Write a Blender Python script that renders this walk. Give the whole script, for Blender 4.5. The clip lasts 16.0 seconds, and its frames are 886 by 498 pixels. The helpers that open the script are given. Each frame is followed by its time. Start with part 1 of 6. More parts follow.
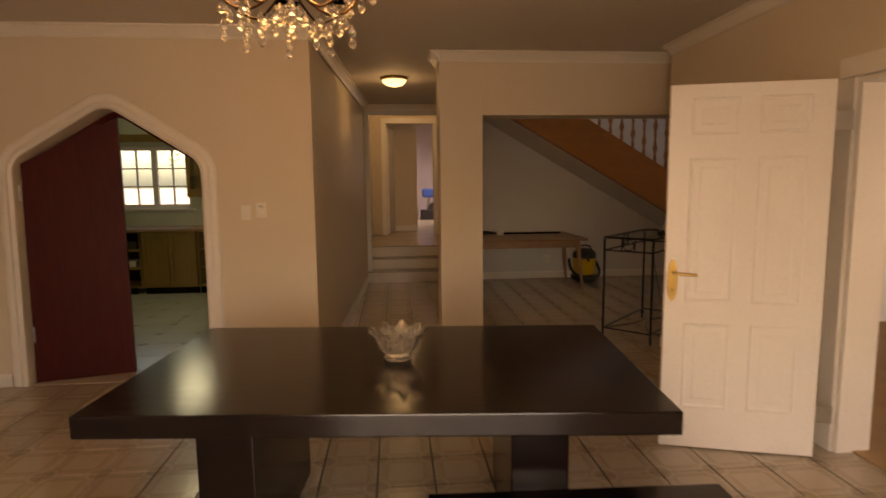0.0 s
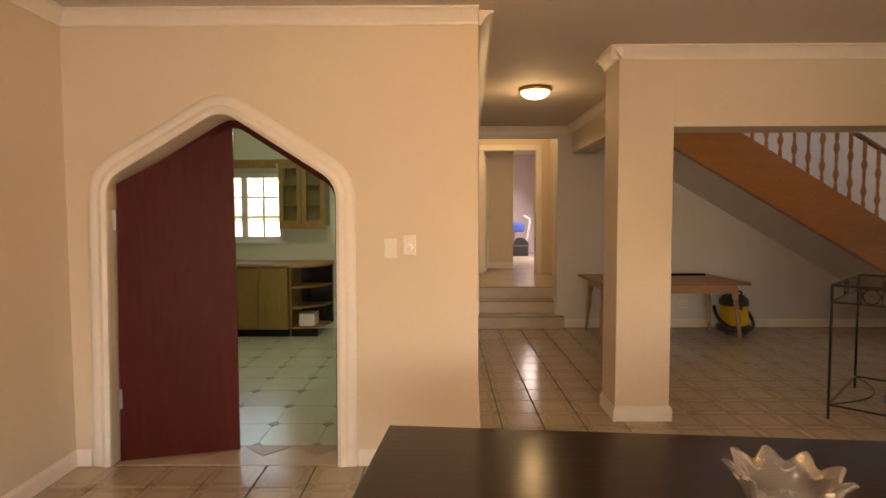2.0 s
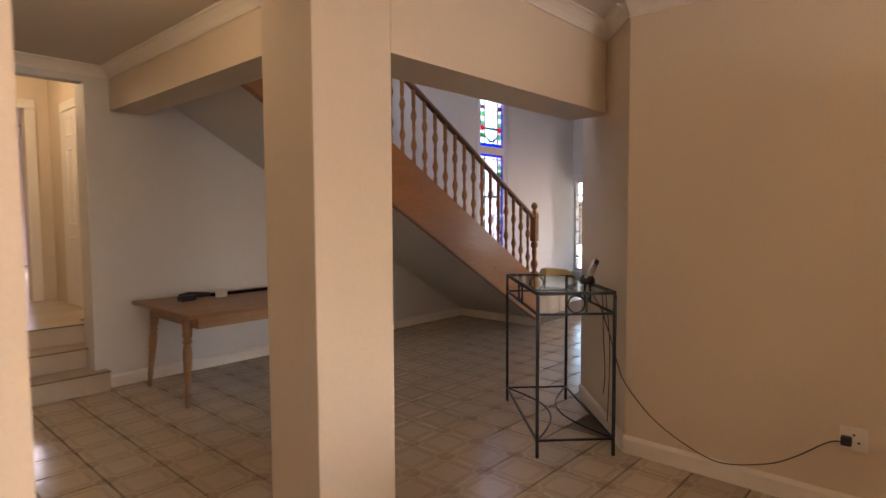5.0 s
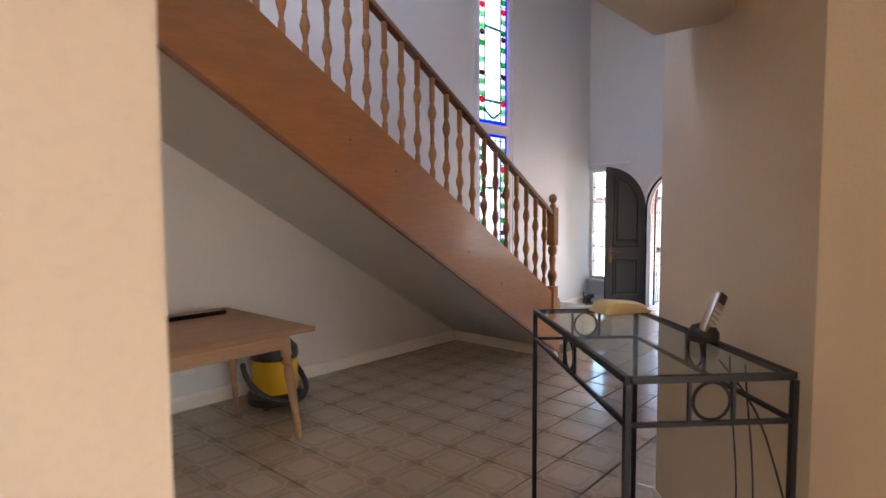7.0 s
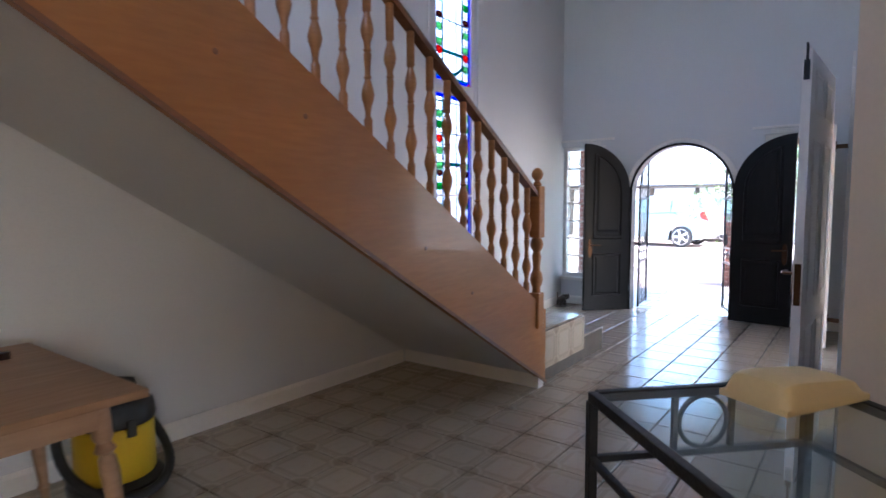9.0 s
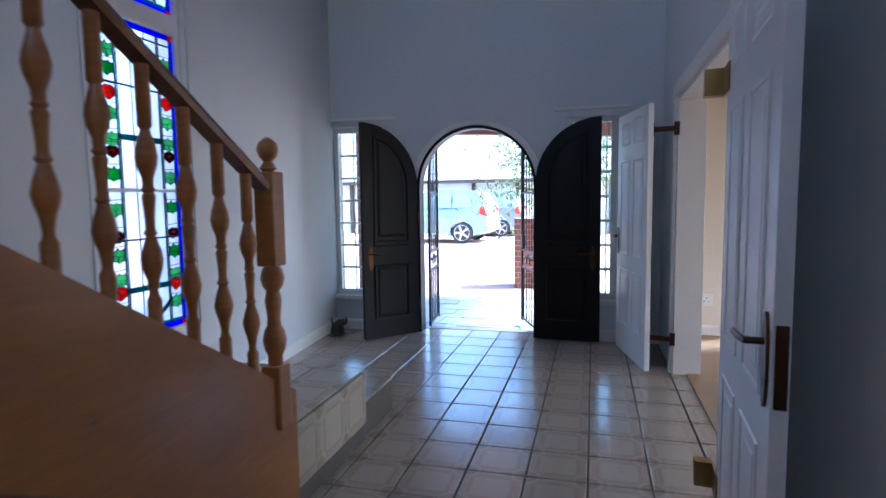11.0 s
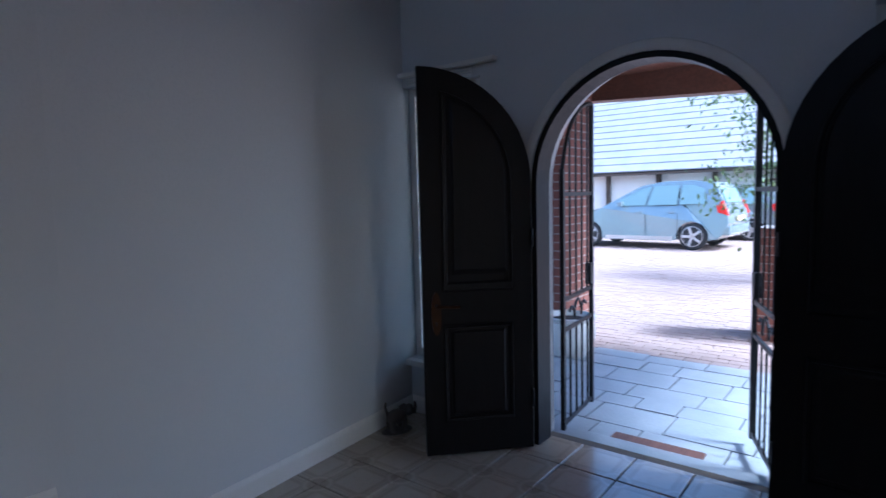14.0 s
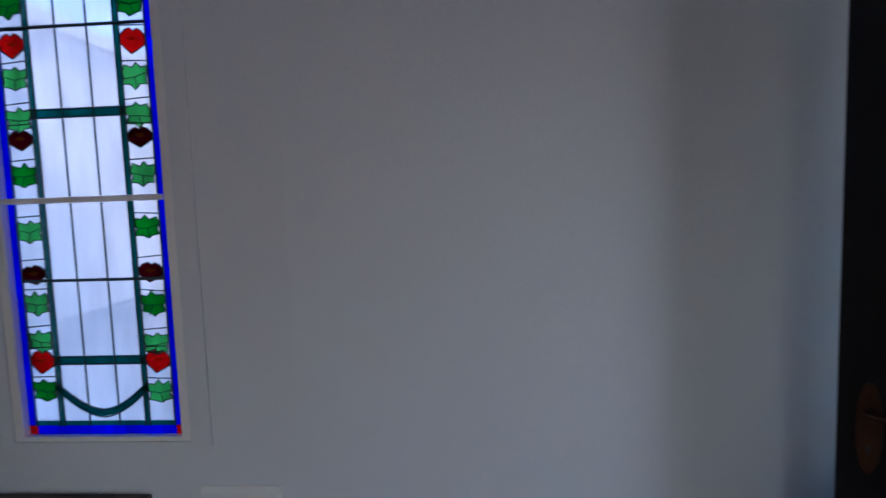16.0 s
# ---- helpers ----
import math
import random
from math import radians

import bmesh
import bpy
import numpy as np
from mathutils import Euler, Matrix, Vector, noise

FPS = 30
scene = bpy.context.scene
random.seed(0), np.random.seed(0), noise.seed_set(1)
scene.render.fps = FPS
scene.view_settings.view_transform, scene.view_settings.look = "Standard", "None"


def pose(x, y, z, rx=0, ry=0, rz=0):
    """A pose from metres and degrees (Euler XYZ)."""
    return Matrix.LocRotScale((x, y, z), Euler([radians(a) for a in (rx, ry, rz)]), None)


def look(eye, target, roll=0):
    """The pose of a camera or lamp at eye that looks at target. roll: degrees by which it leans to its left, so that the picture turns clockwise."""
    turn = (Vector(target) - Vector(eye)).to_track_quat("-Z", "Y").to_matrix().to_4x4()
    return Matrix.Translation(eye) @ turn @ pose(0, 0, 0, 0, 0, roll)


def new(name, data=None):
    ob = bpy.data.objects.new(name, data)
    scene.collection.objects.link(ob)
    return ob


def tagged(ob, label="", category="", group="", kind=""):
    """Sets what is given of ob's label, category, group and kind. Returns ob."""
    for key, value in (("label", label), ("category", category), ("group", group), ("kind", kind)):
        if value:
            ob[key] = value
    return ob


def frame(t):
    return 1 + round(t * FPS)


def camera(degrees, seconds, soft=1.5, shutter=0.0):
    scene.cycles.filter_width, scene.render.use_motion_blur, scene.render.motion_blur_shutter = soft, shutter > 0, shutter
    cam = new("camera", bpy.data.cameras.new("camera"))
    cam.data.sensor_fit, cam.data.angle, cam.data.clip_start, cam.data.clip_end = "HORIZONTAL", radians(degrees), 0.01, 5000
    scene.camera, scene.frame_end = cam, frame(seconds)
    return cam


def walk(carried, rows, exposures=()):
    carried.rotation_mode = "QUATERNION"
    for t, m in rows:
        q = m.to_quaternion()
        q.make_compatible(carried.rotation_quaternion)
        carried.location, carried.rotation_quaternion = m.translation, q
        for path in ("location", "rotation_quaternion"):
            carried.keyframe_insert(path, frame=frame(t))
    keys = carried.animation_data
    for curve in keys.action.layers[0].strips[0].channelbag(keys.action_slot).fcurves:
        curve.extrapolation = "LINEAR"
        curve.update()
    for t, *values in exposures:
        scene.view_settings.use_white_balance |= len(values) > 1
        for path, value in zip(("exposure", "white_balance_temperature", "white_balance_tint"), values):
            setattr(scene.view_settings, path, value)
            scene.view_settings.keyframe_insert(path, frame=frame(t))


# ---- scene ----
cam = camera(76.0, 16.0, 1.5, 0.3)
PATH = [
    (0, (-0.162, 0.159, 1.551), (0.005, 2.138, 1.316), -0.6),
    (0.5, (-0.299, 0.425, 1.565), (-0.308, 2.421, 1.437), -0.5),
    (1, (-0.462, 0.699, 1.562), (-0.56, 2.693, 1.45), -0.5),
    (1.5, (-0.716, 0.994, 1.546), (-0.811, 2.989, 1.444), -0.3),
    (2, (-0.984, 1.313, 1.511), (-0.994, 3.31, 1.4), -0.2),
    (2.5, (-1.252, 1.621, 1.504), (-0.894, 3.585, 1.387), 0.1),
    (3, (-1.395, 1.979, 1.473), (-0.647, 3.83, 1.362), 0.0),
    (3.5, (-1.481, 2.432, 1.473), (-0.495, 4.168, 1.363), -0.1),
    (4, (-1.413, 2.828, 1.473), (-0.224, 4.432, 1.356), -0.0),
    (4.5, (-1.228, 3.276, 1.475), (0.14, 4.73, 1.36), -0.2),
    (5, (-0.999, 3.652, 1.476), (0.48, 4.992, 1.355), -0.3),
    (5.2, (-0.878, 3.799, 1.471), (0.629, 5.108, 1.348), -0.3),
    (7.3, (0.617, 4.997, 1.451), (2.108, 6.324, 1.323), -0.2),
    (7.5, (0.735, 5.079, 1.452), (2.218, 6.412, 1.339), -0.2),
    (8, (1.023, 5.348, 1.395), (2.511, 6.679, 1.275), 0.1),
    (8.5, (1.275, 5.603, 1.36), (2.784, 6.905, 1.201), -0.3),
    (9, (1.582, 5.84, 1.372), (3.185, 7.027, 1.213), -0.2),
    (9.5, (1.982, 6.059, 1.366), (3.71, 7.052, 1.21), -0.4),
    (10, (2.358, 6.272, 1.381), (4.171, 7.1, 1.218), -0.4),
    (10.2, (2.523, 6.334, 1.385), (4.373, 7.075, 1.219), -0.6),
    (12.3, (4.665, 6.632, 1.379), (6.608, 7.066, 1.189), -0.6),
    (12.5, (4.853, 6.642, 1.385), (6.79, 7.101, 1.193), -0.6),
    (13, (5.27, 6.64, 1.406), (7.169, 7.235, 1.201), -0.9),
    (13.5, (5.723, 6.641, 1.429), (7.474, 7.586, 1.227), -1.0),
    (14, (6.077, 6.681, 1.438), (7.636, 7.92, 1.252), -1.5),
    (14.5, (6.444, 6.73, 1.433), (7.713, 8.266, 1.261), -1.6),
    (15, (6.813, 6.836, 1.418), (7.702, 8.621, 1.259), -1.4),
    (15.5, (7.151, 6.965, 1.419), (7.6, 8.907, 1.253), -1.5),
    (16, (7.453, 7.151, 1.415), (7.316, 9.138, 1.235), -1.9),
]
EXPOSURES = [
    (0.0, 2.45, 10300, 24), (0.6, 3.05, 10000, 24), (1.2, 3.5, 9400, 21), (2.5, 3.6, 8000, 18), (4.0, 3.55, 6800, 19), (5.0, 3.78, 6650, 20),
    (7.5, 4.25, 5800, 13), (9.0, 3.95, 5250, 10), (10.0, 3.6, 4950, 9), (12.5, 2.35, 4650, 8), (14.0, 1.75, 4650, 9), (15.0, 1.65, 4700, 9), (15.5, 1.8, 4750, 9), (16.0, 2.15, 4950, 9),
]
walk(cam, [(t, look(eye, target, roll)) for t, eye, target, roll in PATH], EXPOSURES)

# ---------------------------------------------------------------- world and light
world = bpy.data.worlds.new("world")
scene.world = world
world.use_nodes = True
wn = world.node_tree
sky = wn.nodes.new("ShaderNodeTexSky")
sky.sky_type, sky.sun_disc = "NISHITA", False
sky.sun_elevation, sky.sun_rotation = radians(42), radians(200)
sky.air_density, sky.dust_density, sky.ozone_density = 1.0, 3.0, 1.0
wn.links.new(sky.outputs[0], wn.nodes["Background"].inputs[0])
wn.nodes["Background"].inputs[1].default_value = 0.15

sun_data = bpy.data.lights.new("sun", "SUN")
sun_data.energy, sun_data.angle, sun_data.color = 3.3, radians(14), (1.0, 0.96, 0.9)
sun = new("sun", sun_data)
sun.matrix_world = look((20, -14, 20), (14, 4, 0))


def area_lamp(name, eye, target, sx, sy, watts, colour):
    d = bpy.data.lights.new(name, "AREA")
    d.shape, d.size, d.size_y, d.energy, d.color = "RECTANGLE", sx, sy, watts, colour
    o = new(name, d)
    o.matrix_world = look(eye, target)
    return o


def point_lamp(name, place, radius, watts, colour):
    d = bpy.data.lights.new(name, "POINT")
    d.shadow_soft_size, d.energy, d.color = radius, watts, colour
    o = new(name, d)
    o.location = place
    return o


area_lamp("dining_window_light", (-0.4, -2.42, 1.35), (0.7, 4, 0.9), 2.6, 1.5, 5.4, (0.86, 0.92, 1.0))
# Added lamp high in the stair hall; no window is known there.
area_lamp("upper_hall_added_light", (1.02, 7.3, 4.45), (5.5, 7.2, 1.6), 1.8, 0.9, 0.9, (0.88, 0.93, 1.0))
# Added lamp that brightens the lounge from an unseen wall opening.
area_lamp("lounge_added_light", (6.5, 0.12, 1.4), (6.5, 5, 0.8), 3.0, 1.4, 4.4, (1.0, 0.92, 0.82))
# Added lamp brightening the far room; no window stands behind it.
area_lamp("far_room_added_light", (1.4, 15.0, 2.1), (0.6, 15.0, 1.4), 1.4, 1.2, 7, (0.95, 0.9, 1.0))
point_lamp("chandelier_light", (-0.55, 2.5, 2.42), 0.16, 4.1, (1.0, 0.60, 0.25))
point_lamp("hall_lamp_light", (-0.14, 6.75, 2.5), 0.10, 0.5, (1.0, 0.72, 0.4))
# Unseen lamp added to brighten the kitchen.
point_lamp("kitchen_added_light", (-2.6, 7.0, 2.45), 0.2, 2.1, (0.88, 1.0, 0.78))
# Unseen lamp added to light the landing.
point_lamp("landing_added_light", (0.0, 10.4, 2.75), 0.1, 1.3, (1.0, 0.74, 0.42))

# ---------------------------------------------------------------- materials


def material(name):
    m = bpy.data.materials.new(name)
    m.use_nodes = True
    return m, m.node_tree, m.node_tree.nodes["Principled BSDF"]


def mixed(nt, fac, a, b):
    n = nt.nodes.new("ShaderNodeMix")
    n.data_type = "RGBA"
    for socket, v in ((n.inputs[6], a), (n.inputs[7], b)):
        if isinstance(v, tuple):
            socket.default_value = (*v, 1)
        else:
            nt.links.new(v, socket)
    if isinstance(fac, float):
        n.inputs[0].default_value = fac
    else:
        nt.links.new(fac, n.inputs[0])
    return n.outputs[2]


def ramp(nt, src, lo, hi):
    n = nt.nodes.new("ShaderNodeMapRange")
    n.inputs[1].default_value, n.inputs[2].default_value = lo, hi
    nt.links.new(src, n.inputs[0])
    return n.outputs[0]


def calc(nt, op, a, b=0.0):
    n = nt.nodes.new("ShaderNodeMath")
    n.operation = op
    for k, v in enumerate((a, b)):
        if isinstance(v, (int, float)):
            n.inputs[k].default_value = v
        else:
            nt.links.new(v, n.inputs[k])
    return n.outputs[0]


def noisy(nt, scale, detail=4.0, stretch=(1, 1, 1), space="Object"):
    co = nt.nodes.new("ShaderNodeTexCoord")
    mp = nt.nodes.new("ShaderNodeMapping")
    mp.inputs["Scale"].default_value = stretch
    nt.links.new(co.outputs[space], mp.inputs[0])
    n = nt.nodes.new("ShaderNodeTexNoise")
    n.inputs["Scale"].default_value, n.inputs["Detail"].default_value = scale, detail
    nt.links.new(mp.outputs[0], n.inputs["Vector"])
    return n.outputs["Fac"]


def bumped(nt, bsdf, height, strength, distance=0.01):
    b = nt.nodes.new("ShaderNodeBump")
    b.inputs["Strength"].default_value, b.inputs["Distance"].default_value = strength, distance
    nt.links.new(height, b.inputs["Height"])
    nt.links.new(b.outputs[0], bsdf.inputs["Normal"])


def surface(name, a, b, rough=0.5, big=2.0, fine=60.0, bump=0.05, metal=0.0, stretch=(1, 1, 1), coat=0.0, spec=0.5):
    """Two tones at a large scale, grain at a fine one."""
    m, nt, p = material(name)
    large = ramp(nt, noisy(nt, big, 3.0, stretch), 0.35, 0.65)
    small = noisy(nt, fine, 5.0, stretch)
    col = mixed(nt, large, a, b)
    dark = tuple(c * 0.93 for c in a)
    col = mixed(nt, ramp(nt, small, 0.45, 0.8), col, dark)
    nt.links.new(col, p.inputs["Base Color"])
    nt.links.new(calc(nt, "MULTIPLY_ADD", small, 0.12), p.inputs["Roughness"])
    rn = calc(nt, "ADD", calc(nt, "MULTIPLY", small, 0.14), rough - 0.07)
    nt.links.new(rn, p.inputs["Roughness"])
    p.inputs["Metallic"].default_value = metal
    p.inputs["Coat Weight"].default_value = coat
    p.inputs["Specular IOR Level"].default_value = spec
    if bump:
        bumped(nt, p, small, bump)
    return m


def wood(name, a, b, rough=0.4, along=(1, 12, 12), coat=0.0, spec=0.5):
    m, nt, p = material(name)
    grain = noisy(nt, 5.0, 7.0, along)
    wide = noisy(nt, 0.9, 2.0, along)
    col = mixed(nt, ramp(nt, grain, 0.35, 0.68), a, b)
    col = mixed(nt, calc(nt, "MULTIPLY", ramp(nt, wide, 0.4, 0.7), 0.5), col, tuple(c * 0.7 for c in a))
    nt.links.new(col, p.inputs["Base Color"])
    nt.links.new(calc(nt, "ADD", calc(nt, "MULTIPLY", grain, 0.15), rough - 0.07), p.inputs["Roughness"])
    p.inputs["Coat Weight"].default_value = coat
    p.inputs["Specular IOR Level"].default_value = spec
    bumped(nt, p, grain, 0.06)
    return m


def tile_material(name, base, line, rough, var):
    """Glazed ceramic: each tile has a printed frame and corner motif, drawn in its own UV square."""
    m, nt, p = material(name)
    uv = nt.nodes.new("ShaderNodeUVMap")
    sep = nt.nodes.new("ShaderNodeSeparateXYZ")
    nt.links.new(uv.outputs[0], sep.inputs[0])
    du = calc(nt, "ABSOLUTE", calc(nt, "SUBTRACT", sep.outputs[0], 0.5))
    dv = calc(nt, "ABSOLUTE", calc(nt, "SUBTRACT", sep.outputs[1], 0.5))
    mx = calc(nt, "MAXIMUM", du, dv)
    cu, cv = calc(nt, "SUBTRACT", 0.5, du), calc(nt, "SUBTRACT", 0.5, dv)
    corner = calc(nt, "SQRT", calc(nt, "ADD", calc(nt, "MULTIPLY", cu, cu), calc(nt, "MULTIPLY", cv, cv)))
    line_a = calc(nt, "MULTIPLY", ramp(nt, mx, 0.405, 0.42), ramp(nt, mx, 0.45, 0.435))
    frame_band = calc(nt, "MULTIPLY", ramp(nt, mx, 0.30, 0.325), ramp(nt, mx, 0.40, 0.385))
    edge_cut = ramp(nt, corner, 0.20, 0.26)
    motif = ramp(nt, corner, 0.20, 0.15)
    ringed = calc(nt, "MULTIPLY", ramp(nt, corner, 0.30, 0.28), ramp(nt, corner, 0.235, 0.255))
    cloud = noisy(nt, 14.0)
    fine = calc(nt, "ADD", 0.3, calc(nt, "MULTIPLY", cloud, 0.8))
    pat = calc(nt, "MAXIMUM", calc(nt, "MULTIPLY", calc(nt, "MAXIMUM", calc(nt, "MULTIPLY", line_a, 0.55), calc(nt, "MULTIPLY", frame_band, 0.62)), edge_cut), calc(nt, "MAXIMUM", calc(nt, "MULTIPLY", motif, 0.85), calc(nt, "MULTIPLY", ringed, 0.45)))
    pat = calc(nt, "MAXIMUM", pat, calc(nt, "MULTIPLY", ramp(nt, noisy(nt, 30.0), 0.5, 0.75), 0.3))
    pat = calc(nt, "MULTIPLY", pat, fine)
    col = mixed(nt, pat, base, line)
    geo = nt.nodes.new("ShaderNodeNewGeometry")
    info = nt.nodes.new("ShaderNodeObjectInfo")
    rnd = calc(nt, "FRACT", calc(nt, "ADD", geo.outputs["Random Per Island"], info.outputs["Random"]))
    col = mixed(nt, calc(nt, "MULTIPLY", rnd, var), col, tuple(c * 0.6 for c in base))
    nt.links.new(col, p.inputs["Base Color"])
    wear = noisy(nt, 6.0)
    nt.links.new(calc(nt, "ADD", calc(nt, "MULTIPLY", wear, 0.22), rough - 0.1), p.inputs["Roughness"])
    p.inputs["Specular IOR Level"].default_value = 1.0
    bumped(nt, p, noisy(nt, 22.0), 0.04)
    return m


def plain(name, colour, rough=0.5, metal=0.0, **more):
    m, nt, p = material(name)
    p.inputs["Base Color"].default_value = (*colour, 1)
    p.inputs["Roughness"].default_value, p.inputs["Metallic"].default_value = rough, metal
    for key, v in more.items():
        p.inputs[key.replace("_", " ")].default_value = v
    return m


def glowing(name, colour, strength):
    m, nt, p = material(name)
    p.inputs["Base Color"].default_value = (*colour, 1)
    p.inputs["Emission Color"].default_value = (*colour, 1)
    p.inputs["Emission Strength"].default_value = strength
    return m


def clear_glass(name, tint=(0.95, 1.0, 0.97), shine=0.04, gloss=0.05):
    """Thin pane: lets light pass straight on, with a faint gloss."""
    m, nt, p = material(name)
    nt.nodes.remove(p)
    tr, gl, mix = (nt.nodes.new("ShaderNode" + k) for k in ("BsdfTransparent", "BsdfGlossy", "MixShader"))
    tr.inputs[0].default_value = (*tint, 1)
    gl.inputs["Roughness"].default_value = shine
    mix.inputs[0].default_value = gloss
    nt.links.new(tr.outputs[0], mix.inputs[1])
    nt.links.new(gl.outputs[0], mix.inputs[2])
    nt.links.new(mix.outputs[0], nt.nodes["Material Output"].inputs[0])
    return m


def stained(name, colour, clear=0.5, streaks=0.6):
    """Coloured cathedral glass: part see-through, part scattering, streaky."""
    m, nt, p = material(name)
    nt.nodes.remove(p)
    tr, tl, mix = (nt.nodes.new("ShaderNode" + k) for k in ("BsdfTransparent", "BsdfTranslucent", "MixShader"))
    streak = ramp(nt, noisy(nt, 9.0, 4.0, (2.5, 1, 0.5)), 0.3, 0.75)
    col = mixed(nt, streak, colour, tuple(c * streaks for c in colour))
    nt.links.new(col, tr.inputs[0])
    nt.links.new(col, tl.inputs[0])
    mix.inputs[0].default_value = 1 - clear
    nt.links.new(tr.outputs[0], mix.inputs[1])
    nt.links.new(tl.outputs[0], mix.inputs[2])
    nt.links.new(mix.outputs[0], nt.nodes["Material Output"].inputs[0])
    return m


M_WALL = surface("cream_wall_paint", (0.70, 0.61, 0.50), (0.67, 0.58, 0.47), 0.62, 0.6, 90, 0.03)
M_HALL = surface("white_wall_paint", (0.68, 0.67, 0.66), (0.64, 0.63, 0.625), 0.6, 0.6, 90, 0.03)
M_KITWALL = surface("pale_green_wall_paint", (0.66, 0.72, 0.60), (0.62, 0.68, 0.56), 0.6, 0.6, 90, 0.03)
M_CEIL = surface("ceiling_paint", (0.62, 0.57, 0.52), (0.60, 0.55, 0.50), 0.7, 0.8, 120, 0.04)
M_TRIM = surface("white_gloss_trim", (0.80, 0.76, 0.71), (0.77, 0.73, 0.68), 0.38, 1.5, 60, 0.02)
M_DOORW = surface("white_door_paint", (0.80, 0.77, 0.74), (0.77, 0.74, 0.71), 0.34, 1.5, 50, 0.02)
M_TILE = tile_material("beige_patterned_tile", (0.47, 0.39, 0.30), (0.29, 0.225, 0.16), 0.17, 0.22)
M_LANDING = surface("pale_landing_tile", (0.55, 0.46, 0.37), (0.48, 0.40, 0.32), 0.22, 2.5, 20, 0.02)
M_GROUT = surface("dark_grout", (0.12, 0.095, 0.075), (0.09, 0.075, 0.06), 0.85, 5, 90, 0.1)
M_KTILE = surface("pale_green_tile", (0.62, 0.66, 0.55), (0.57, 0.60, 0.50), 0.22, 2.0, 30, 0.02)
M_KDIA = surface("brown_tile_inset", (0.22, 0.16, 0.10), (0.18, 0.13, 0.08), 0.3, 4, 40, 0.02)
M_REDDOOR = wood("mahogany_stained_door", (0.085, 0.010, 0.007), (0.065, 0.007, 0.005), 0.45, (8, 8, 1), 0.0, 0.15)
M_TABLE = wood("dark_espresso_wood", (0.009, 0.005, 0.005), (0.015, 0.008, 0.007), 0.17, (1, 9, 9), 0.0, 0.35)
M_PINE = wood("varnished_pine", (0.40, 0.165, 0.042), (0.32, 0.125, 0.03), 0.34, (1, 1, 10), 0.2)
M_STRING = wood("varnished_pine_board", (0.40, 0.16, 0.036), (0.345, 0.132, 0.028), 0.34, (1.4, 6, 10), 0.2)
M_RAIL = wood("brown_stained_handrail", (0.24, 0.105, 0.04), (0.18, 0.075, 0.03), 0.35, (2, 9, 9), 0.2)
M_PALE = wood("raw_pale_pine", (0.42, 0.255, 0.15), (0.35, 0.21, 0.12), 0.5, (1, 8, 8))
M_PINETOP = wood("worn_brown_pine_top", (0.33, 0.185, 0.095), (0.27, 0.145, 0.07), 0.42, (1, 8, 8))
M_OAK = wood("honey_oak_cabinet", (0.30, 0.19, 0.055), (0.24, 0.145, 0.04), 0.4, (8, 8, 1))
M_DARKDOOR = wood("black_brown_door", (0.010, 0.008, 0.008), (0.007, 0.006, 0.006), 0.42, (8, 8, 1), 0.0, 0.2)
M_IRON = surface("black_wrought_iron", (0.02, 0.02, 0.022), (0.03, 0.028, 0.028), 0.45, 8, 120, 0.1, 0.6)
M_BRONZE = surface("dark_bronze", (0.06, 0.03, 0.015), (0.09, 0.045, 0.02), 0.35, 8, 90, 0.05, 0.8)
M_BRASS = surface("aged_brass", (0.40, 0.26, 0.09), (0.30, 0.19, 0.065), 0.32, 6, 80, 0.03, 1.0)
M_STEEL = surface("brushed_steel", (0.5, 0.48, 0.45), (0.42, 0.4, 0.38), 0.35, 6, 80, 0.03, 1.0)
M_CRYSTAL = plain("clear_crystal", (1, 1, 1), 0.03, 0, Transmission_Weight=1.0, IOR=1.5)
M_BOWL = plain("frosted_cut_crystal", (0.95, 0.93, 0.92), 0.06, 0, Transmission_Weight=0.93, IOR=1.4)
M_GLASS = clear_glass("window_glass")
M_TABLEGLASS = clear_glass("green_tinted_table_glass", (0.90, 0.95, 0.94), 0.02, 0.20)
M_BULB = glowing("warm_candle_bulb", (1.0, 0.66, 0.28), 2.8)
M_LAMPGLOW = glowing("lit_opal_glass", (1.0, 0.78, 0.42), 0.4)
M_SOFTGLOW = glowing("added_kitchen_lamp_glass", (0.9, 1.0, 0.85), 0.4)
M_YELLOW = surface("yellow_plastic", (0.72, 0.47, 0.015), (0.66, 0.42, 0.012), 0.4, 3, 70, 0.02)
M_BLACK = surface("black_plastic", (0.022, 0.02, 0.02), (0.03, 0.028, 0.028), 0.42, 4, 70, 0.03)
M_WHITEPL = surface("white_plastic", (0.78, 0.75, 0.70), (0.75, 0.72, 0.67), 0.4, 4, 70, 0.02)
M_CREAMPL = surface("yellowed_plastic", (0.70, 0.56, 0.30), (0.66, 0.52, 0.27), 0.42, 4, 70, 0.02)
M_CARPET = surface("tan_carpet", (0.42, 0.28, 0.16), (0.36, 0.235, 0.13), 0.95, 3, 220, 0.6)
M_BRICK = surface("red_brick", (0.21, 0.08, 0.055), (0.15, 0.062, 0.045), 0.85, 9, 60, 0.3)
M_MORTAR = surface("grey_mortar", (0.34, 0.31, 0.28), (0.28, 0.26, 0.24), 0.9, 4, 80, 0.3)
M_SLATE = surface("grey_slate_paving", (0.37, 0.39, 0.40), (0.29, 0.31, 0.325), 0.42, 3, 40, 0.2)
M_PAVER = surface("faded_brick_paver", (0.36, 0.27, 0.235), (0.31, 0.225, 0.19), 0.85, 5, 50, 0.3)
